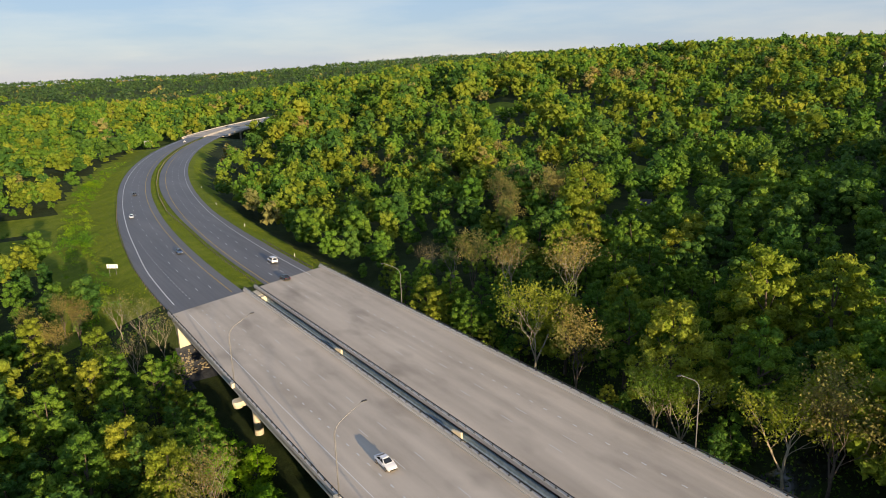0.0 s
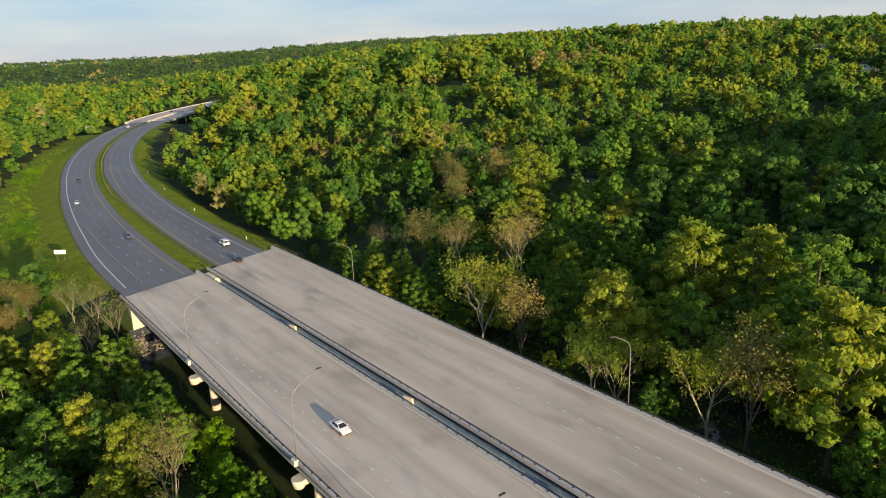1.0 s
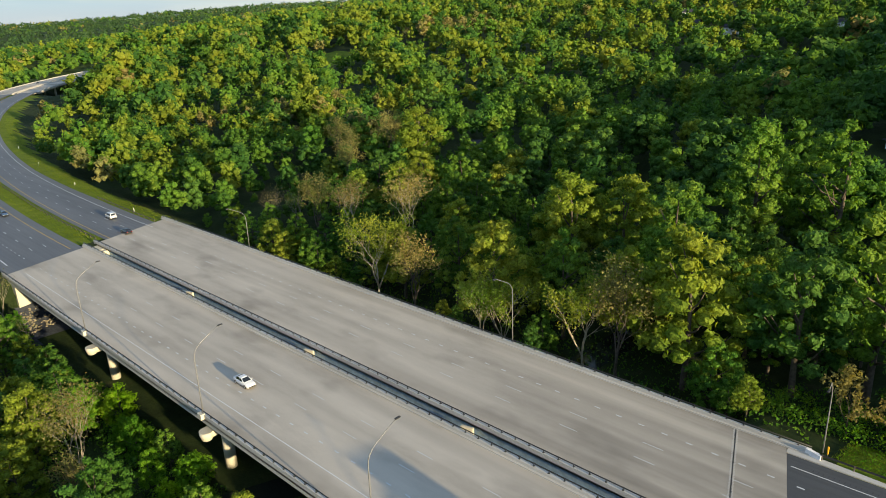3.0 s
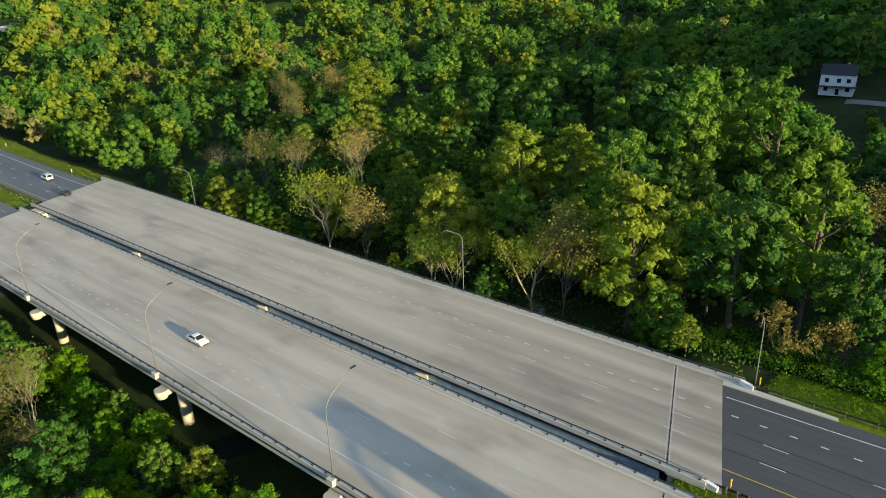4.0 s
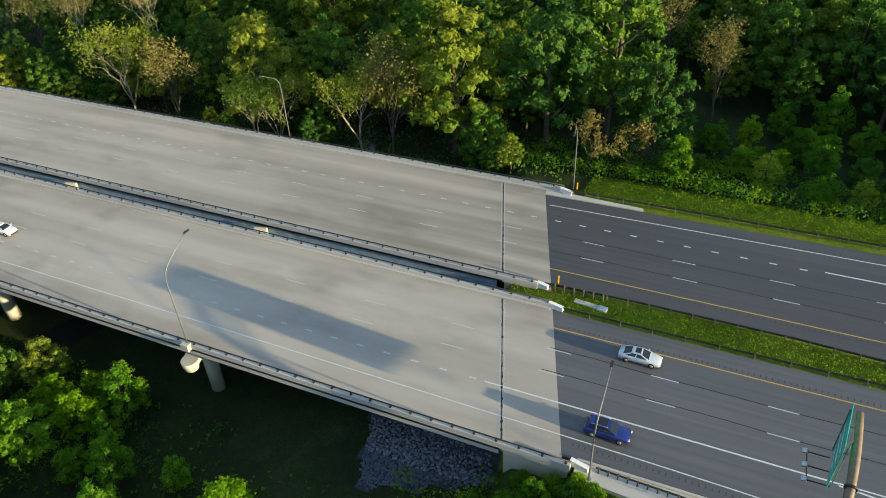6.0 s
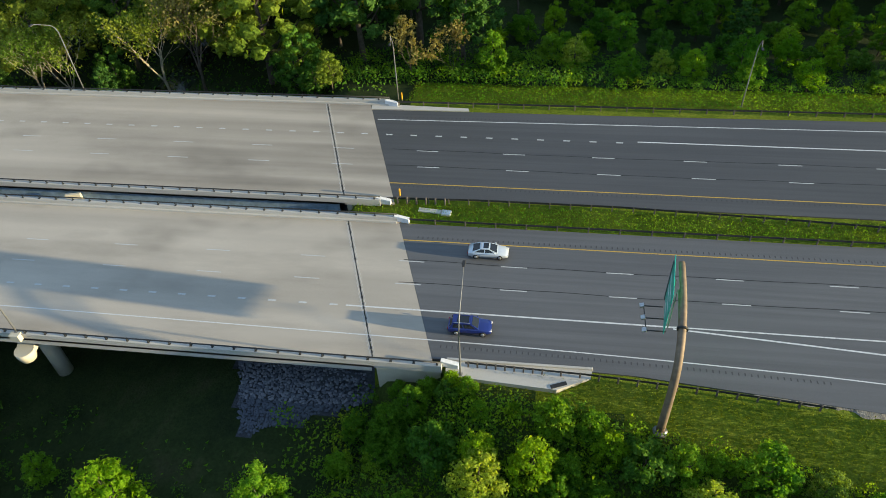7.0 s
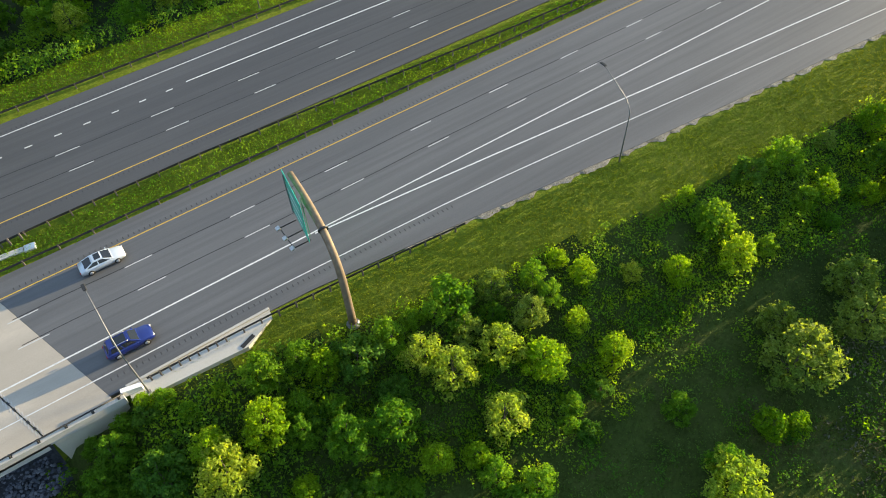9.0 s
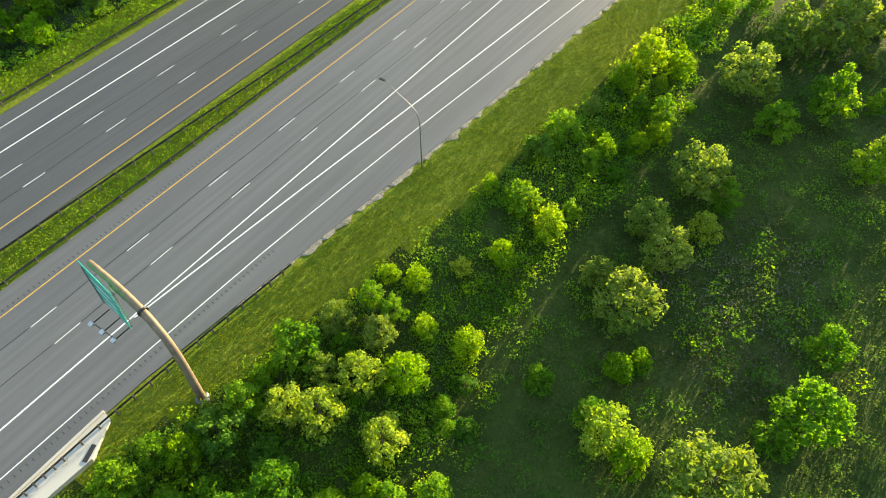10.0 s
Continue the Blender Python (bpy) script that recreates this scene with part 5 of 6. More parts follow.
def wood_mask(p):
    s, o = road_frame(p[:, 0], p[:, 1])
    ok = (o < np.where(s < -203, np.interp(-s, [203, 260, 420, 520], [-30, -40, -40, -30]), -44)) | (o > np.where(s < -203, 38, 44)) | (s < -1230)
    for gx0, gy0, gr in GLADES:
        ok &= np.hypot(p[:, 0] - gx0, p[:, 1] - gy0) > gr
    ok &= ~((s > -16) & (o < 0) & (o > -120) & (s < 330))
    ok &= ~((s < -740) & (s > -1250) & (o > -60) & (o < 62))
    ok &= ~((s < -400) & (s > -780) & (o > 0) & (o < np.interp(-s, [400, 560, 780], [40, 60, 78])))
    return ok


def azimuth(p):
    return np.degrees(np.arctan2(-p[:, 0], p[:, 1] + 59)), np.hypot(p[:, 0], p[:, 1] + 59)


tak = np.array([(a, b) for a, b, c in TAKEN if c > 4.5])


def apart_from_taken(p, gap):
    keep = np.ones(len(p), bool)
    for a, b in tak:
        keep &= (p[:, 0] - a) ** 2 + (p[:, 1] - b) ** 2 > gap * gap
    return keep


HOUSE = (-51.0, 230.0)
clear = lambda p: (np.hypot((p[:, 0] - HOUSE[0] - 5) * 0.8, (p[:, 1] - HOUSE[1] + 12) * 0.8) > 18)
glade = lambda p: ~((swell(p[:, 0], p[:, 1], 190, 21) > 0.52))
fine_t = lump_templates(480, 8, 300, 0.62, 17, 10.5, 22, 2)
near_t = lump_templates(500, 8, 140, 0.9, 16, 10.5, 14, 1)
mid_t = lump_templates(520, 6, 62, 1.35, 17, 13, 10, 1)
far_t = lump_templates(540, 5, 18, 2.2, 16, 13, 6, 1)
dist_t = lump_templates(560, 4, 24, 4.0, 15, 30, 9)

p = jitter_grid(-520, 200, -300, 420, 8.2, 1)
p = p[np.random.RandomState(6).uniform(size=len(p)) < np.where(p[:, 0] < -135, 0.86, 0.66)]
az, r = azimuth(p)
ringed = (r < 430) & (az > -40) & (az < 150)
p1 = p[ringed & ((r < 240) | ((az > -8) & (az < 100))) & wood_mask(p) & clear(p) & apart_from_taken(p, 5.2)]
s_, o_ = road_frame(p1[:, 0], p1[:, 1])
near_box = (p1[:, 0] > -175) & (p1[:, 0] < 70) & (p1[:, 1] > 38) & (p1[:, 1] < 100)
p1 = p1[~near_box & ~((np.hypot(p1[:, 0], p1[:, 1] + 59) < 130) & (p1[:, 1] < -40))]
p = jitter_grid(-900, 500, -420, 900, 13.4, 2)
az, r = azimuth(p)
p2 = p[(r >= 430) & (r < 860) & (az > 2) & (az < 97) & wood_mask(p)]
p = jitter_grid(-1750, 1000, -600, 1700, 17.5, 3)
az, r = azimuth(p)
p3 = p[(r >= 860) & (r < 1650) & (az > 8) & (az < 98) & wood_mask(p)]
p = jitter_grid(-4700, 2500, -1200, 4700, 54, 4)
az, r = azimuth(p)
p4 = p[(r >= 1650) & (r < 4750) & (az > 16) & (az < 97)]
p = jitter_grid(-800, 900, -800, 500, 34, 5)
az, r = azimuth(p)
p5 = p[(r > 100) & (r < 700) & ((az <= -40) | (az >= 150) | ((az >= 100) & (r > 240))) & wood_mask(p)]

r1 = np.hypot(p1[:, 0], p1[:, 1] + 59)
near1 = (r1 < 290) & (p1[:, 0] < 90)
sets = (("woodland", p1[near1], fine_t, 0.55, 1.3), ("woodland", p1[~near1], near_t, 0.5, 1.35), ("woodland", p2, mid_t, 0.5, 1.4), ("distant_woods", p3, far_t, 0.8, 1.25), ("distant_woods", p4, dist_t, 0.7, 1.2), ("woodland", p5, far_t, 0.8, 1.2))
rmix = np.random.RandomState(9)
for name, pts_, tpl, a, b in sets:
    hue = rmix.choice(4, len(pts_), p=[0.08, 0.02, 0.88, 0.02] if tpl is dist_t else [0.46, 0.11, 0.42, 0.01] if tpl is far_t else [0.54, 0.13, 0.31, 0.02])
    west = (tpl is not dist_t) & (pts_[:, 0] < -260) & (rmix.uniform(size=len(pts_)) < 0.36)
    hue = np.where(west, 1, hue)
    east = (pts_[:, 0] > -150) & (pts_[:, 1] > 55) & (rmix.uniform(size=len(pts_)) < 0.4)
    hue = np.where(east, 2, hue)
    hue = np.where((swell(pts_[:, 0], pts_[:, 1], 260, 31) > 0.5) & (rmix.uniform(size=len(pts_)) < 0.3), 3, hue)
    verts, mats = [], []
    for h in range(4):
        if (hue == h).any():
            v = scatter(pts_[hue == h], tpl, a, b, 100 + h)
            verts.append(v)
            mats.append(np.full(len(v), h))
    me = leaves_mesh(name, np.concatenate(verts))
    # the farthest woods take the haze-tinted leaf colour
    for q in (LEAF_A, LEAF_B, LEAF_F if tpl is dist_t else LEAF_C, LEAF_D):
        me.materials.append(q)
    me.polygons.foreach_set("material_index", np.concatenate(mats).astype(np.int32))
    tagged(new(name, me), "dense spring woodland canopy in mixed greens", "woodland", kind="stuff")


# ---------------------------------------------------------------- grass and undergrowth
def tufts(name, label, pts_, size, high, per, leaf, seed, spread):
    r = np.random.RandomState(seed)
    c = np.repeat(pts_, per, 0)
    c = c + r.normal(0, spread, c.shape)
    z = ground(c[:, 0], c[:, 1]) + r.uniform(0.1, 1.0, len(c)) * np.repeat(high, per)
    v = leaf_tris(r, np.stack([c[:, 0], c[:, 1], z], -1), r.normal(size=(len(c), 3)) * [1, 1, 0.4] + [0, 0, 0.35], size, 0.4)
    me = leaves_mesh(name, v)
    me.materials.append(leaf)
    tagged(new(name, me), label, "grass" if "grass" in name else "undergrowth", kind="stuff")


p = jitter_grid(-20, 130, -36, 50, 0.55, 11)
s_, o_ = road_frame(p[:, 0], p[:, 1])
wob = 1.6 * swell(p[:, 0], p[:, 1], 17, 8)
south = (o_ < south_edge(s_) - 0.9) & (o_ > south_edge(s_) - verge_wide(s_) - 2 + 0.5 * wob) & (s_ > -5)
median = (o_ > 7.35) & (o_ < np.where(s_ < -14, 9.8, 10.9)) & (s_ > -21.0)
northv = (o_ > 34) & (o_ < 44.5 + wob) & (s_ > -17)
pg = p[south | median | northv]
tufts("verge_grass", "bright green unmown grass on the verges and median", pg, 0.085, np.full(len(pg), 0.20), 14, LEAF_G, 12, 0.22)

p = jitter_grid(-620, -204, -60, 110, 1.5, 19)
s_, o_ = road_frame(p[:, 0], p[:, 1])
bank_ = ((o_ < west_edge(s_) - 1.5) & (o_ > -28)) | ((o_ > 31) & (o_ < 37.5)) | ((o_ > 7.2) & (o_ < np.where(s_ > -330, 12.3, 10.2)))
pg = p[bank_ & (s_ < -206) & (s_ > -560)]
tufts("verge_grass", "long bright grass beside the bend", pg, 0.24, np.full(len(pg), 0.22), 2, LEAF_G, 20, 0.5)

p = jitter_grid(-16, 110, 34.5, 44, 1.0, 43)
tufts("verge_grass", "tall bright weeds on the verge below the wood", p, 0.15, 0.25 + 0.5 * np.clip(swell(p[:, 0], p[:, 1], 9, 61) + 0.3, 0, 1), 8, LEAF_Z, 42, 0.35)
p = jitter_grid(-21, 120, 7.4, 11, 0.8, 33)
p = p[(p[:, 1] < np.where(p[:, 0] < -14, 9.8, 10.7))]
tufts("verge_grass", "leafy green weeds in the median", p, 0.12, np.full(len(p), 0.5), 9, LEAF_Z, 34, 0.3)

# low thickets between the young trees
thick_t = lump_templates(600, 7, 84, 0.18, 1.7, 2.9, 14)


def thicket(label, pts_, mix_, lo, hi_, seed):
    r = np.random.RandomState(seed)
    hue = r.choice(3, len(pts_), p=mix_)
    verts, mats = [], []
    for h in range(3):
        if not (hue == h).any():
            continue
        v = scatter(pts_[hue == h], thick_t, lo, hi_, seed + h)
        verts.append(v)
        mats.append(np.full(len(v), h))
    me = leaves_mesh("thicket", np.concatenate(verts))
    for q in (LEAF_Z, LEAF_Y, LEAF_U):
        me.materials.append(q)
    me.polygons.foreach_set("material_index", np.concatenate(mats).astype(np.int32))
    tagged(new("thicket", me), label, "undergrowth", kind="stuff")


def off_track(p):
    return np.abs(p[:, 1] + 41.5 - 0.02 * p[:, 0] - 1.5 * np.sin(p[:, 0] / 19)) > 0.9 + 0.7 * np.sin(p[:, 0] / 7.0)


p = jitter_grid(-16, 120, -41, -17, 1.55, 23)
s_, o_ = road_frame(p[:, 0], p[:, 1])
p = p[(o_ < south_edge(s_) - verge_wide(s_) - 1.2) & off_track(p) & (p[:, 1] < np.where(p[:, 0] < 12, -18.3, -16.6))]
thicket("lush green thicket of weeds and shrubs on the slope", p[np.random.RandomState(2).uniform(size=len(p)) < 0.85], [0.46, 0.30, 0.24], 0.6, 1.15, 24)
p = jitter_grid(-10, 125, -105, -41, 2.5, 25)
p = p[off_track(p)]
thicket("rough shrubs scattered over the meadow", p[np.random.RandomState(3).uniform(size=len(p)) < 0.7], [0.20, 0.02, 0.78], 0.4, 1.2, 26)
p = jitter_grid(-30, 75, 43.5, 58, 2.3, 27)
thicket("green shrubs along the wood's edge", p, [0.5, 0.2, 0.3], 0.6, 1.5, 28)
p = jitter_grid(-190, -12, -60, -15.8, 3.9, 29)
p = p[(p[:, 1] < -25) | ((p[:, 0] < -46) & (p[:, 1] < -18)) | ((p[:, 0] > -21) & (p[:, 1] < -16.6 + 0.35 * (p[:, 0] + 12)))]
thicket("dark shrubs on the valley floor", p, [0.3, 0.05, 0.65], 0.8, 1.6, 30)
p = jitter_grid(-600, -206, -80, 60, 4.2, 31)
s_, o_ = road_frame(p[:, 0], p[:, 1])
p = p[(o_ < -22) & (o_ > -34)]
thicket("bright shrubs at the foot of the bank", p, [0.35, 0.45, 0.2], 0.9, 2.2, 32)

p = jitter_grid(-14, 125, -105, -18, 1.15, 13)
s_, o_ = road_frame(p[:, 0], p[:, 1])
track = np.abs(p[:, 1] + 41.5 - 0.02 * p[:, 0] - 1.5 * np.sin(p[:, 0] / 19)) < 1.2
pu = p[(o_ < south_edge(s_) - verge_wide(s_) - 1) & ~track]
lush = swell(pu[:, 0], pu[:, 1], 9, 41) + 0.5 * swell(pu[:, 0], pu[:, 1], 3.5, 42)
hi = 0.30 + 0.9 * np.clip(lush + 0.25, 0, 1)
up = pu[:, 1] > -38.5
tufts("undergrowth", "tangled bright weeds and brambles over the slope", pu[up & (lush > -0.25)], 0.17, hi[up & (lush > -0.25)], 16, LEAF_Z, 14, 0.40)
band = (np.abs(pu[:, 1] + 36.0 - 0.02 * pu[:, 0]) < 2.6 + 1.2 * lush) & (pu[:, 0] > 16)
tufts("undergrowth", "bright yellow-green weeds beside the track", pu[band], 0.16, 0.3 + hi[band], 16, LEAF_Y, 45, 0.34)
tufts("undergrowth", "dull green weeds over the meadow", pu[~up & (lush > -0.15)], 0.14, hi[~up & (lush > -0.15)], 9, LEAF_M, 44, 0.40)
dry = ~up & (np.hypot((pu[:, 0] - 62) / 1.5, pu[:, 1] + 59) < 9 + 5 * lush)
tufts("undergrowth", "dry grey stalks in the meadow", pu[dry], 0.20, 0.25 + hi[dry] * 0.6, 12, LEAF_S, 46, 0.42)
p = jitter_grid(-12, 118, -100, -20, 0.95, 35)
s_, o_ = road_frame(p[:, 0], p[:, 1])
p = p[o_ < south_edge(s_) - verge_wide(s_)]
tufts("meadow_grass", "rough low grass over the meadow and track", p, 0.15, np.full(len(p), 0.16), 4, LEAF_M, 36, 0.35)
p = jitter_grid(-200, -10, -62, -16, 2.1, 15)
pu = p[(p[:, 1] < -23) | ((p[:, 0] < -46) & (p[:, 1] < -17)) | ((p[:, 0] > -20) & (p[:, 1] < -19))]
tufts("undergrowth", "dark undergrowth on the valley floor", pu, 0.34, np.full(len(pu), 0.7), 3, LEAF_U, 16, 0.8)
p = jitter_grid(-180, 75, 37, 60, 1.9, 17)
s_, o_ = road_frame(p[:, 0], p[:, 1])
pu = p[(p[:, 0] < -20) | (p[:, 1] > 44)]
tufts("undergrowth", "dark undergrowth along the wood's edge", pu, 0.34, np.full(len(pu), 1.0), 4, LEAF_U, 18, 0.7)

# ---------------------------------------------------------------- cars
def car_paint(name, c, metal=0.35):
    m = Mat(name, 0.28, metal, 0.5)
    m.color(m.ramp(m.noise(2.0, 3), [(0.3, tuple(v * 0.92 for v in c)), (0.7, c)]))
    m.b.inputs["Coat Weight"].default_value = 0.8
    m.b.inputs["Coat Roughness"].default_value = 0.06
    return m.m


M_GLASS = plain("dark_car_glass", (0.015, 0.018, 0.022), 0.06, 0.0, 0.05, 1.0, 0.6)
M_TRIM = plain("black_trim", g(0.018), 0.5)
M_RED = plain("red_lamp", (0.35, 0.015, 0.01), 0.25)
M_LAMP = plain("clear_lamp", g(0.7), 0.15, 0.3)
P_WHITE = car_paint("white_car_paint", (0.74, 0.75, 0.76), 0.05)
P_SILVER = car_paint("silver_car_paint", (0.62, 0.67, 0.72), 0.35)
P_BLUE = car_paint("deep_blue_car_paint", (0.012, 0.028, 0.19), 0.35)
P_BLACK = car_paint("black_car_paint", (0.015, 0.016, 0.018), 0.2)
P_DBLUE = car_paint("slate_blue_car_paint", (0.05, 0.10, 0.20), 0.4)

BODIES = {
    "sedan": dict(low=[(-2.40, .40, .66, .70), (-2.32, .30, .93, .84), (-1.85, .24, 1.01, .90), (-0.9, .22, .98, .92), (0.7, .22, .95, .92), (1.15, .22, .92, .91), (2.0, .25, .78, .87), (2.33, .30, .64, .78), (2.42, .40, .55, .66)],
                  base=(-2.02, 1.18), top=(-0.86, 0.16), belt=.96, roof=1.45, hw=(.82, .60)),
    "suv": dict(low=[(-2.36, .45, .80, .74), (-2.28, .34, 1.02, .88), (-1.85, .28, 1.10, .94), (-0.9, .26, 1.08, .95), (0.7, .26, 1.06, .95), (1.1, .26, 1.04, .94), (1.95, .30, .93, .90), (2.28, .36, .78, .80), (2.36, .45, .66, .70)],
                base=(-2.20, 1.05), top=(-1.85, 0.20), belt=1.06, roof=1.68, hw=(.84, .66)),
    "van": dict(low=[(-2.5, .45, .85, .82), (-2.44, .34, 1.10, .95), (-2.0, .28, 1.15, .98), (-0.9, .26, 1.12, .98), (0.9, .26, 1.08, .98), (1.5, .26, 1.04, .96), (2.15, .30, .92, .92), (2.45, .36, .78, .84), (2.52, .45, .66, .74)],
               base=(-2.42, 1.55), top=(-2.25, 0.55), belt=1.10, roof=1.90, hw=(.90, .76)),
}


def make_car(kind, paint, label, category, roof_glass=False):
    """A parked-still car facing +x, built on its wheels' contact plane."""
    k = BODIES[kind]
    c = thing("car", label, category, "cars on the highway")
    bm = bmesh.new()
    rows = []
    for x, zb, zt, hw in k["low"]:
        zm = zb + (zt - zb) * 0.45
        rows.append([bm.verts.new((x, y, z)) for y, z in ((-hw * .9, zb), (-hw, zm), (-hw * .97, zt - .09), (-hw * .84, zt), (0, zt + .025), (hw * .84, zt), (hw * .97, zt - .09), (hw, zm), (hw * .9, zb))])
    n = 9
    for a, b in zip(rows, rows[1:]):
        for j in range(n):
            bm.faces.new((a[j], a[(j + 1) % n], b[(j + 1) % n], b[j])).smooth = j not in (8,)
    bm.faces.new(rows[0])
    bm.faces.new(rows[-1][::-1])
    bmesh.ops.recalc_face_normals(bm, faces=bm.faces)
    body = part("body", bm, paint, c)
    (b0, b1), (t0, t1), (wb, wtp) = k["base"], k["top"], k["hw"]
    zb, zr = k["belt"] - 0.03, k["roof"]
    lower = [(b0, -wb), (b1, -wb), (b1, wb), (b0, wb)]
    upper = [(t0, -wtp), (t1, -wtp), (t1, wtp), (t0, wtp)]
    bm = bmesh.new()
    lv = [bm.verts.new((x, y, zb)) for x, y in lower]
    uv = [bm.verts.new((x, y, zr - 0.05)) for x, y in upper]
    for j in range(4):
        bm.faces.new((lv[j], lv[(j + 1) % 4], uv[(j + 1) % 4], uv[j]))
    bm.faces.new(uv)
    bmesh.ops.bevel(bm, geom=[e for e in bm.edges if min(v.co.z for v in e.verts) > zb + 0.1], offset=0.07, segments=2, affect="EDGES")
    bmesh.ops.recalc_face_normals(bm, faces=bm.faces)
    part("cabin", bm, paint, c)
    # panes, set into the cabin's four sides
    for nm, j, spans in (("side_window", 0, ((0.10, 0.48), (0.53, 0.90))), ("windshield", 1, ((0.06, 0.94),)), ("side_window", 2, ((0.10, 0.47), (0.52, 0.90))), ("rear_window", 3, ((0.08, 0.92),))):
        A, B = Vector((*lower[j], zb)), Vector((*lower[(j + 1) % 4], zb))
        D, C = Vector((*upper[j], zr - .05)), Vector((*upper[(j + 1) % 4], zr - .05))
        nrm = (B - A).cross(D - A).normalized()
        for u0, u1 in spans:
            bm = bmesh.new()
            q = []
            for u, v in ((u0, .12), (u1, .12), (u1, .90), (u0, .90)):
                q.append(A.lerp(B, u).lerp(D.lerp(C, u), v))
            f = [bm.verts.new(p + nrm * 0.008) for p in q]
            h = [bm.verts.new(p - nrm * 0.02) for p in q]
            bm.faces.new(f)
            for i in range(4):
                bm.faces.new((f[i], h[i], h[(i + 1) % 4], f[(i + 1) % 4]))
            bmesh.ops.recalc_face_normals(bm, faces=bm.faces)
            part(nm, bm, M_GLASS, c, "dark glass")
    bm = bmesh.new()
    box(bm, (t1 - t0 - 0.06, 2 * wtp - 0.06, 0.07), pose((t0 + t1) / 2, 0, zr - 0.045), 0.03)
    roof = part("roof", bm, paint, c)
    if roof_glass:
        bm = bmesh.new()
        box(bm, ((t1 - t0) * 0.62, 2 * wtp * 0.74, 0.012), pose((t0 + t1) / 2 + 0.12, 0, zr - 0.003), 0)
        part("sunroof", bm, M_GLASS, roof, "dark glass sunroof")
    if kind != "sedan":
        for sy in (-1, 1):
            bm = bmesh.new()
            tube(bm, [(t0 + 0.15, sy * wtp * 0.93, zr + .01), (t0 + .35, sy * wtp * .93, zr + .07), (t1 - .35, sy * wtp * .93, zr + .07), (t1 - .15, sy * wtp * .93, zr + .01)], 0.022, 6)
            part("roof_rail", bm, M_ALU, roof, "bright roof rail")
    for x in (-1.42, 1.42):
        for sy in (-1, 1):
            R = 0.34 if kind == "sedan" else 0.37
            m = Matrix.Translation((x, sy * (k["low"][3][3] - 0.09), R)) @ pose(0, 0, 0, 90)
            bm = bmesh.new()
            lathe(bm, [(R * .62, -.11), (R * .93, -.12), (R, -.07), (R, .07), (R * .93, .12), (R * .62, .11)], m, 18)
            w = part("wheel", bm, M_RUBBER, c, "black tyre")
            bm = bmesh.new()
            lathe(bm, [(R * .15, -.125), (R * .60, -.118), (R * .62, -.09), (R * .62, .09), (R * .60, .118), (R * .15, .125)], m, 14)
            part("rim", bm, M_ALU, w, "bright alloy rim")
    xf, xr = k["low"][-2][0], k["low"][0][0]
    for sy in (-1, 1):
        bm = bmesh.new()
        box(bm, (0.30, 0.34, 0.13), pose(xf - 0.06, sy * 0.58, k["low"][-2][2] - 0.06, 0, 0, -sy * 18), 0.03)
        part("headlight", bm, M_LAMP, c, "clear headlight")
        bm = bmesh.new()
        box(bm, (0.12, 0.34, 0.16), pose(xr + 0.05, sy * 0.62, k["low"][1][2] - 0.17, 0, 0, sy * 12), 0.03)
        part("tail_light", bm, M_RED, c, "red tail light")
        bm = bmesh.new()
        box(bm, (0.14, 0.20, 0.13), pose(b1 - 0.35, sy * (k["low"][4][3] + 0.06), k["belt"] + 0.06), 0.03)
        part("mirror", bm, paint, c)
    for x, nm in ((k["low"][-1][0] - 0.05, "front_bumper"), (xr + 0.04, "rear_bumper")):
        bm = bmesh.new()
        box(bm, (0.16, 1.30, 0.18), pose(x, 0, 0.44), 0.04)
        part(nm, bm, M_TRIM, c, "black bumper grille")
    return c


def drive(c, s, off, back=False):
    a, b = lane(s - 1, off), lane(s + 1, off)
    d = (b - a).normalized() * (-1 if back else 1)
    c.matrix_basis = Matrix.Translation(lane(s, off, 0.008)) @ d.to_track_quat("X", "Z").to_matrix().to_4x4()


drive(make_car("suv", P_BLUE, "deep blue estate car with a dark glass roof", "car", True), -2.6, -9.7)
drive(make_car("sedan", P_SILVER, "silver four-door saloon with a dark sunroof", "car", True), -1.6, 1.9)
drive(make_car("sedan", P_WHITE, "white four-door saloon on the bridge deck", "car"), -97.0, -5.5)
drive(make_car("van", P_WHITE, "white van with dark windows on the far carriageway", "van"), -223.0, 23.4, True)
drive(make_car("sedan", P_BLACK, "black saloon on the far carriageway", "car"), -202.0, 19.7, True)
drive(make_car("sedan", P_SILVER, "silver saloon on the bend", "car"), -338.5, -5.6)
drive(make_car("suv", P_BLACK, "dark sport utility car on the bend", "car"), -403.0, -1.9)
drive(make_car("sedan", P_DBLUE, "slate blue saloon on the bend", "car"), -258.0, 1.8)
drive(make_car("van", P_WHITE, "white van far off on the bend", "van"), -715.0, 1.8)
drive(make_car("sedan", P_BLACK, "black saloon far off on the second bridge", "car"), -905.0, -5.5)


# ---------------------------------------------------------------- roadside things
def roadside_sign(x, y, w, h, high, label, mat, turn):
    z = float(ground(x, y))
    sg = thing("road_sign", label, "road sign", "", "", (x, y, z), turn)
    bm = bmesh.new()
    box(bm, (0.06, w, h), pose(0, 0, high + h / 2), 0.015)
    part("panel", bm, mat, sg)
    for sy in (-1, 1):
        bm = bmesh.new()
        box(bm, (0.10, 0.10, high + h), pose(0.08, sy * w * 0.3, (high + h) / 2 - 0.2))
        part("post", bm, M_GALV, sg)
    return sg


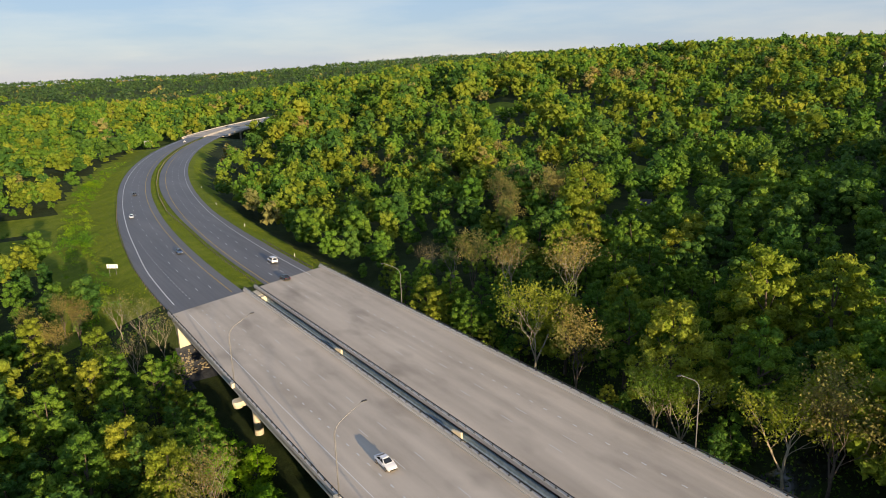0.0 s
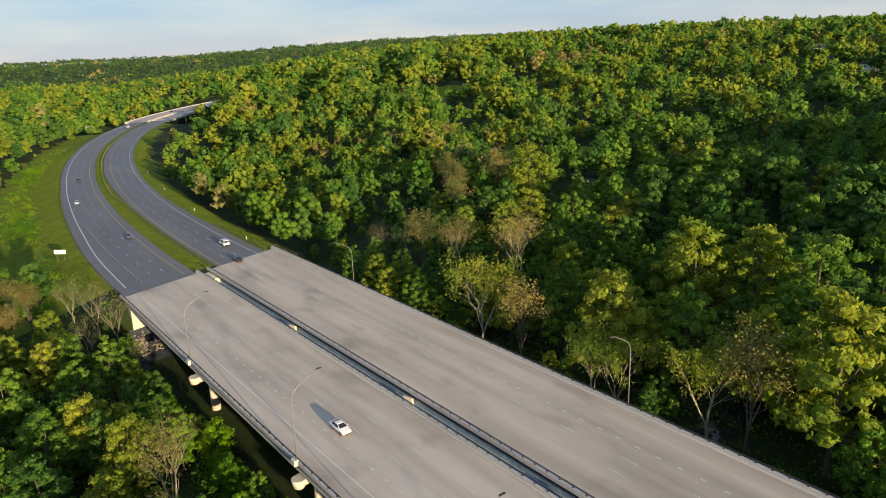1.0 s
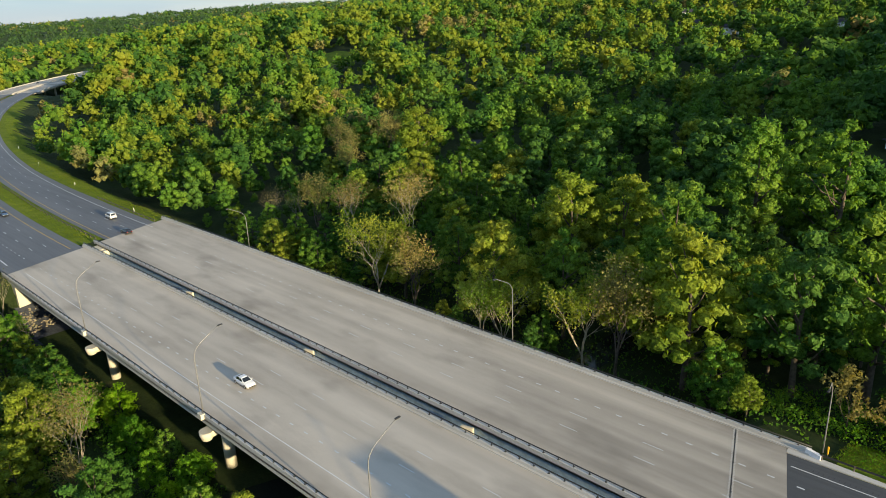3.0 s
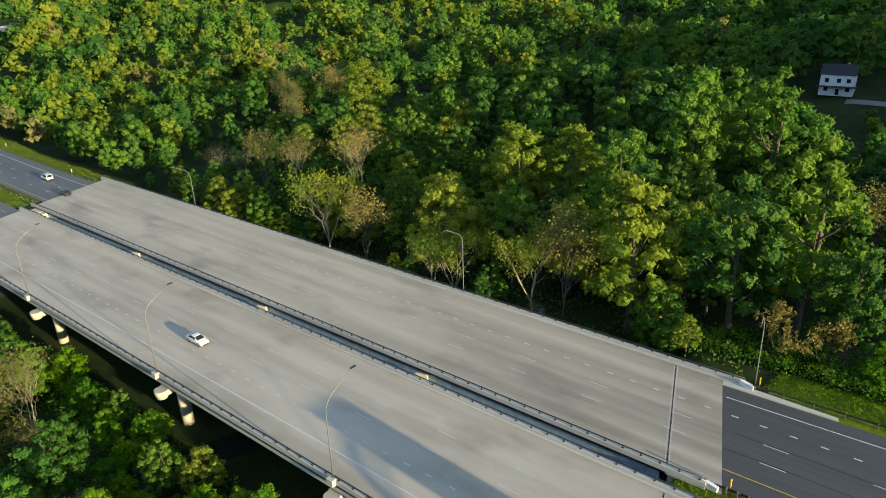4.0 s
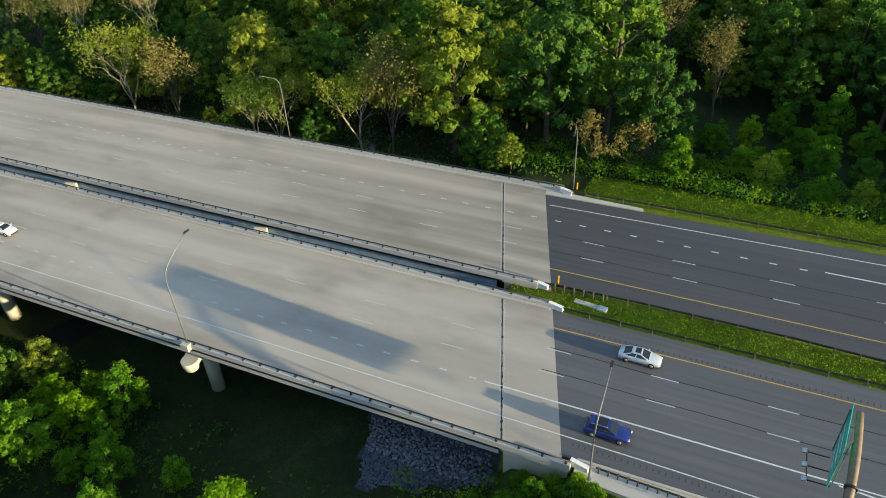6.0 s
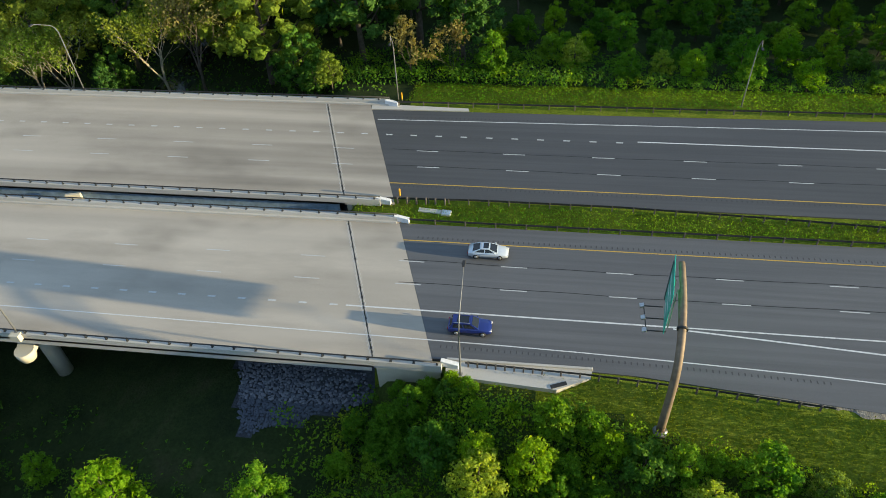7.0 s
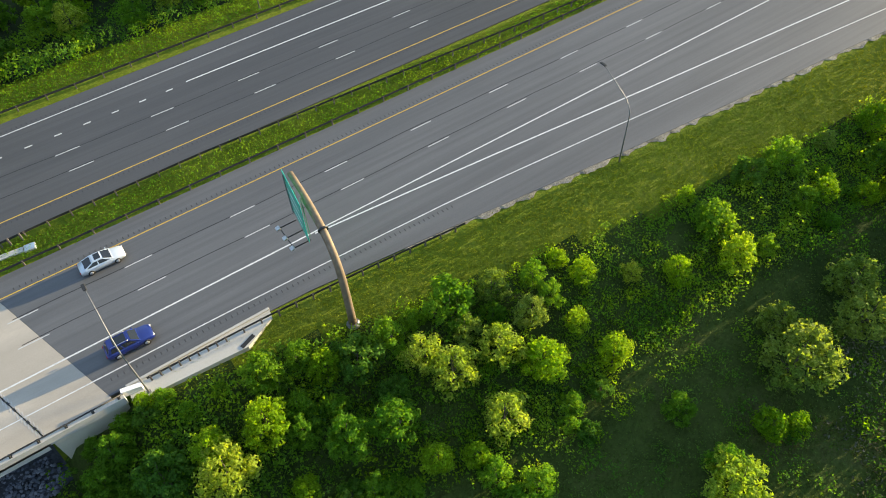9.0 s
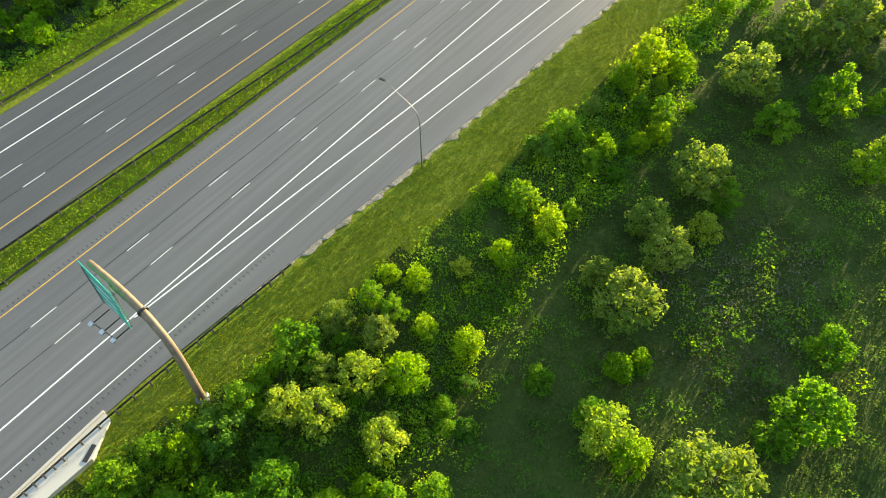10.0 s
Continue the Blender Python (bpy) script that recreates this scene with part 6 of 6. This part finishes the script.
roadside_sign(-251, -19.2, 3.7, 1.35, 2.4, "plain white road sign panel on two posts", M_WHITEP, -38)
roadside_sign(-752, 95.0, 7.5, 5.0, 5.0, "pale grey back of a large road sign", M_ALU, -30)

for x, y in ((-14.0, 11.4), (-17.6, 34.0)):
    mk = thing("marker_post", "bright yellow object marker post", "marker post", "marker posts", "", (x, y, float(rz(x, y)) - 0.1))
    bm = bmesh.new()
    box(bm, (0.16, 0.30, 1.1), pose(0, 0, 1.05), 0.02)
    part("plate", bm, M_ORANGE, mk)
    bm = bmesh.new()
    box(bm, (0.07, 0.07, 1.2), pose(0, 0, 0.3))
    part("stake", bm, M_GALV, mk)

# drain inlet in the median
dr = thing("drain_inlet", "concrete drain trough with a dark blue grate", "drain", "", "", (-8.6, 9.2, float(ground(-8.6, 9.2)) + 0.05), -6)
bm = bmesh.new()
box(bm, (3.0, 0.75, 0.22), pose(-1.2, 0.1, 0.10), 0.03)
part("trough", bm, M_CURB, dr)
bm = bmesh.new()
box(bm, (1.25, 1.0, 0.30), pose(1.0, 0, 0.14), 0.04)
part("inlet_box", bm, M_CURB, dr)
for k in range(5):
    bm = bmesh.new()
    box(bm, (0.16, 0.84, 0.04), pose(0.58 + 0.21 * k, 0, 0.30))
    part("grate_bar", bm, M_STEEL, dr, "dark blue iron bar")

# short posts that carry the rail ends in the median and reflectors along the bend
for k in range(6):
    x = -14.2 + 1.25 * k
    sp = thing("short_post", "short dark timber post beside the guardrail", "post", "rail end posts", "", (x, 10.62 + 0.02 * k, float(rz(x, 10.6)) - 0.2))
    bm = bmesh.new()
    box(bm, (0.2, 0.42, 1.0), pose(0, 0, 0.45), 0.03)
    part("timber", bm, M_POST, sp)
for k in range(4):
    for off in (31.6,):
        p = lane(-225 - 60 * k, off)
        z = float(ground(p.x, p.y))
        dl = thing("delineator", "thin white reflector post on the verge", "marker post", "reflector posts", "", (p.x, p.y, z))
        bm = bmesh.new()
        box(bm, (0.10, 0.16, 1.25), pose(0, 0, 0.55), 0.02)
        part("stake", bm, M_WHITEP, dl)
st = thing("timber_stake", "weathered timber stake in the verge grass", "post", "", "", (7.6, -21.2, float(ground(7.6, -21.2))), 10)
bm = bmesh.new()
box(bm, (0.18, 0.18, 2.2), pose(0, 0, 0.9), 0.02)
part("stake", bm, M_POST, st)


# ---------------------------------------------------------------- white house on the hillside
M_WALLW = plain("white_siding", (0.80, 0.81, 0.83), 0.7, 0, 0.06)
M_ROOF = plain("dark_shingles", (0.035, 0.036, 0.045), 0.85, 0, 0.3, 4.0)
M_PANE = plain("window_glass", (0.02, 0.025, 0.03), 0.08)


def house(x, y, turn, w, d, eave, ridge, label, big=True):
    z = float(ground(x, y)) - 0.3
    h = thing("house", label, "house", "houses", "", (x, y, z), turn)
    bm = bmesh.new()
    box(bm, (w, d, eave + 0.4), pose(0, 0, (eave + 0.4) / 2), 0.04)
    wall = part("wall", bm, M_WALLW, h, "white weatherboard wall")
    bm = bmesh.new()
    pr = [(-w / 2 - .4, -d / 2 - .4, eave), (-w / 2 - .4, d / 2 + .4, eave), (-w / 2 - .4, 0, ridge), (w / 2 + .4, -d / 2 - .4, eave), (w / 2 + .4, d / 2 + .4, eave), (w / 2 + .4, 0, ridge)]
    v = [bm.verts.new((a, b, c + 0.4)) for a, b, c in pr]
    for f in ((0, 3, 5, 2), (1, 2, 5, 4), (0, 2, 1), (3, 4, 5), (0, 1, 4, 3)):
        bm.faces.new([v[i] for i in f])
    bmesh.ops.recalc_face_normals(bm, faces=bm.faces)
    part("roof", bm, M_ROOF, h, "dark shingle roof")
    spots = ((-w * .30, eave * .72), (w * .05, eave * .72), (w * .33, eave * .72), (-w * .3, eave * .28), (w * .33, eave * .28))
    for wx, wz in spots if big else spots[:2]:
        win = new("window")
        win.parent = h
        win.matrix_basis = pose(wx, -d / 2 - 0.02, wz + 0.4)
        bm = bmesh.new()
        box(bm, (1.5, 0.10, 1.6), None, 0.02)
        part("window_frame", bm, M_WHITEP, win)
        bm = bmesh.new()
        box(bm, (1.28, 0.06, 1.38), pose(0, -0.04, 0), 0)
        part("pane", bm, M_PANE, win)
    return h


hs = house(-51.0, 231.0, 6, 11.0, 9, 7.0, 10.2, "white two-storey house with a dark shingle roof")
bm = bmesh.new()
box(bm, (13.2, 2.2, 0.25), pose(0, -5.4, 3.4), 0.05)
part("porch_roof", bm, M_ROOF, hs, "dark porch roof")
bm = bmesh.new()
box(bm, (1.1, 0.12, 2.1), pose(0.4, -4.58, 1.45), 0.02)
part("door", bm, M_PANE, hs, "dark front door")
bm = bmesh.new()
box(bm, (0.8, 0.8, 2.0), pose(2.5, 0.6, 10.0), 0.03)
part("chimney", bm, M_CURB, hs)
house(-194.0, 165.0, 30, 6, 5, 3.0, 5.0, "small white house half hidden among trees", False)
for hx, hy, tn in ((-250, 560, 15), (-290, 575, -10), (-330, 640, 30), (-420, 860, 0), (-180, 600, 20), (-120, 520, 0)):
    house(hx, hy, tn, 12, 9, 5.5, 8.5, "pale house on the wooded hill", False)
dw = thing("driveway", "grey asphalt driveway beside the white house", "driveway", kind="structure")
vs, fs = [], []
for i in range(13):
    x = -46 + 4.0 * i
    for y in (220.0, 224.5):
        vs.append((x, y + 0.06 * i, float(ground(x, y)) + 0.12))
for i in range(12):
    fs.append((2 * i, 2 * i + 2, 2 * i + 3, 2 * i + 1))
hang("paving", raw("paving", vs, fs), M_SHLD, dw)
for x in (-27.0, -19.0):
    c = make_car("sedan", P_BLACK, "black saloon parked on the driveway", "car")
    c.matrix_basis = pose(x, 222.5, float(ground(x, 222.5)) + 0.14, 0, 0, 4)


# ---------------------------------------------------------------- creek and stone slopes
ck = thing("creek", "dark shallow creek on the valley floor", "creek", kind="structure")
vs, fs = [], []
for i in range(31):
    y = -90 + 5.5 * i
    x = -78 + 9 * math.sin(y / 31.0) + 0.1 * y
    for sd in (-3.2, 3.2):
        vs.append((x + sd, y, float(min(ground(x - 3.2, y), ground(x + 3.2, y))) + 0.10))
for i in range(30):
    fs.append((2 * i, 2 * i + 1, 2 * i + 3, 2 * i + 2))
hang("water", raw("water", vs, fs, True), M_WATER, ck)

M_ROCK = Mat("grey_quarry_stone", 0.9, 0, 0.2)
_info = M_ROCK.t.nodes.new("ShaderNodeObjectInfo")
_geo = M_ROCK.t.nodes.new("ShaderNodeNewGeometry")
_mx = M_ROCK.mix(_info.outputs["Random"], _geo.outputs["Random Per Island"], 0.5, "DIFFERENCE")
M_ROCK.color(M_ROCK.mix(M_ROCK.ramp(_mx, [(0.0, (0.045, 0.055, 0.075)), (0.5, (0.095, 0.112, 0.145)), (1.0, (0.24, 0.255, 0.29))]), M_ROCK.ramp(M_ROCK.noise(6, 4), [(0.3, g(0.75)), (0.7, g(1.15))]), 1.0, "MULTIPLY"))
M_ROCK = M_ROCK.m
rr_ = np.random.RandomState(5)
STONES = []
for k in range(7):
    bm = bmesh.new()
    bmesh.ops.create_icosphere(bm, subdivisions=1, radius=0.5)
    for v in bm.verts:
        v.co *= rr_.uniform(0.7, 1.2)
        v.co.z *= 0.65
        v.co.x *= 1.2
    me = bpy.data.meshes.new("stone")
    bm.to_mesh(me)
    bm.free()
    me.materials.append(M_ROCK)
    STONES.append(me)
rip = thing("stone_slope", "slope of loose grey quarry stones below the abutment", "stones", "", "structure")
spots = []
for i in range(90):
    for j in range(50):
        x, y = -38 + 0.33 * (i + rr_.uniform(-0.45, 0.45)), -23.0 + 0.30 * (j + rr_.uniform(-0.45, 0.45))
        into = -18.3 - 0.345 * y - x
        if 0.2 < into < 15.5 and y > -15.8 - 0.36 * into + rr_.uniform(-0.3, 0.3):
            spots.append((x, y))
spots.sort(key=lambda q: q[1])
rest_v, rest_f = [], []
for n, (x, y) in enumerate(spots):
    z = max(float(ground(x, y)), 0.5 * float(ground(x + 1.0, y) + ground(x - 1.0, y)), 0.5 * float(ground(x, y - 1.0) + ground(x, y + 1.0)))
    m = pose(x, y, z + 0.07, rr_.uniform(-30, 30), rr_.uniform(-30, 30), rr_.uniform(0, 360)) @ Matrix.Scale(rr_.uniform(0.28, 0.50), 4)
    me = STONES[n % 7]
    if n < 290:
        ob = new("stone", me)
        ob.matrix_basis = m
        ob.parent = rip
    else:
        o = len(rest_v)
        rest_v += [m @ v.co for v in me.vertices]
        rest_f += [tuple(o + i for i in p_.vertices) for p_ in me.polygons]
ob = hang("stones", raw("stones", rest_v, rest_f), M_ROCK, rip)
ob["kind"] = "stuff"
# pale stones below the far abutment
M_PALEROCK = plain("pale_limestone", (0.26, 0.225, 0.155), 0.9, 0, 0.25, 1.0)
pale = []
for me in STONES:
    q = me.copy()
    q.materials.clear()
    q.materials.append(M_PALEROCK)
    pale.append(q)
rip2 = thing("stone_slope", "pale limestone rubble on the bank below the abutment", "stones", "", "structure")
for n in range(260):
    y = rr_.uniform(-20, 4)
    x = float(west_end(y)) + rr_.uniform(8.6, 17)
    ob = new("stone", pale[n % 7])
    ob.matrix_basis = pose(x, y, float(ground(x, y)) + 0.1, rr_.uniform(-30, 30), rr_.uniform(-30, 30), rr_.uniform(0, 360)) @ Matrix.Scale(rr_.uniform(0.35, 0.75), 4)
    ob.parent = rip2
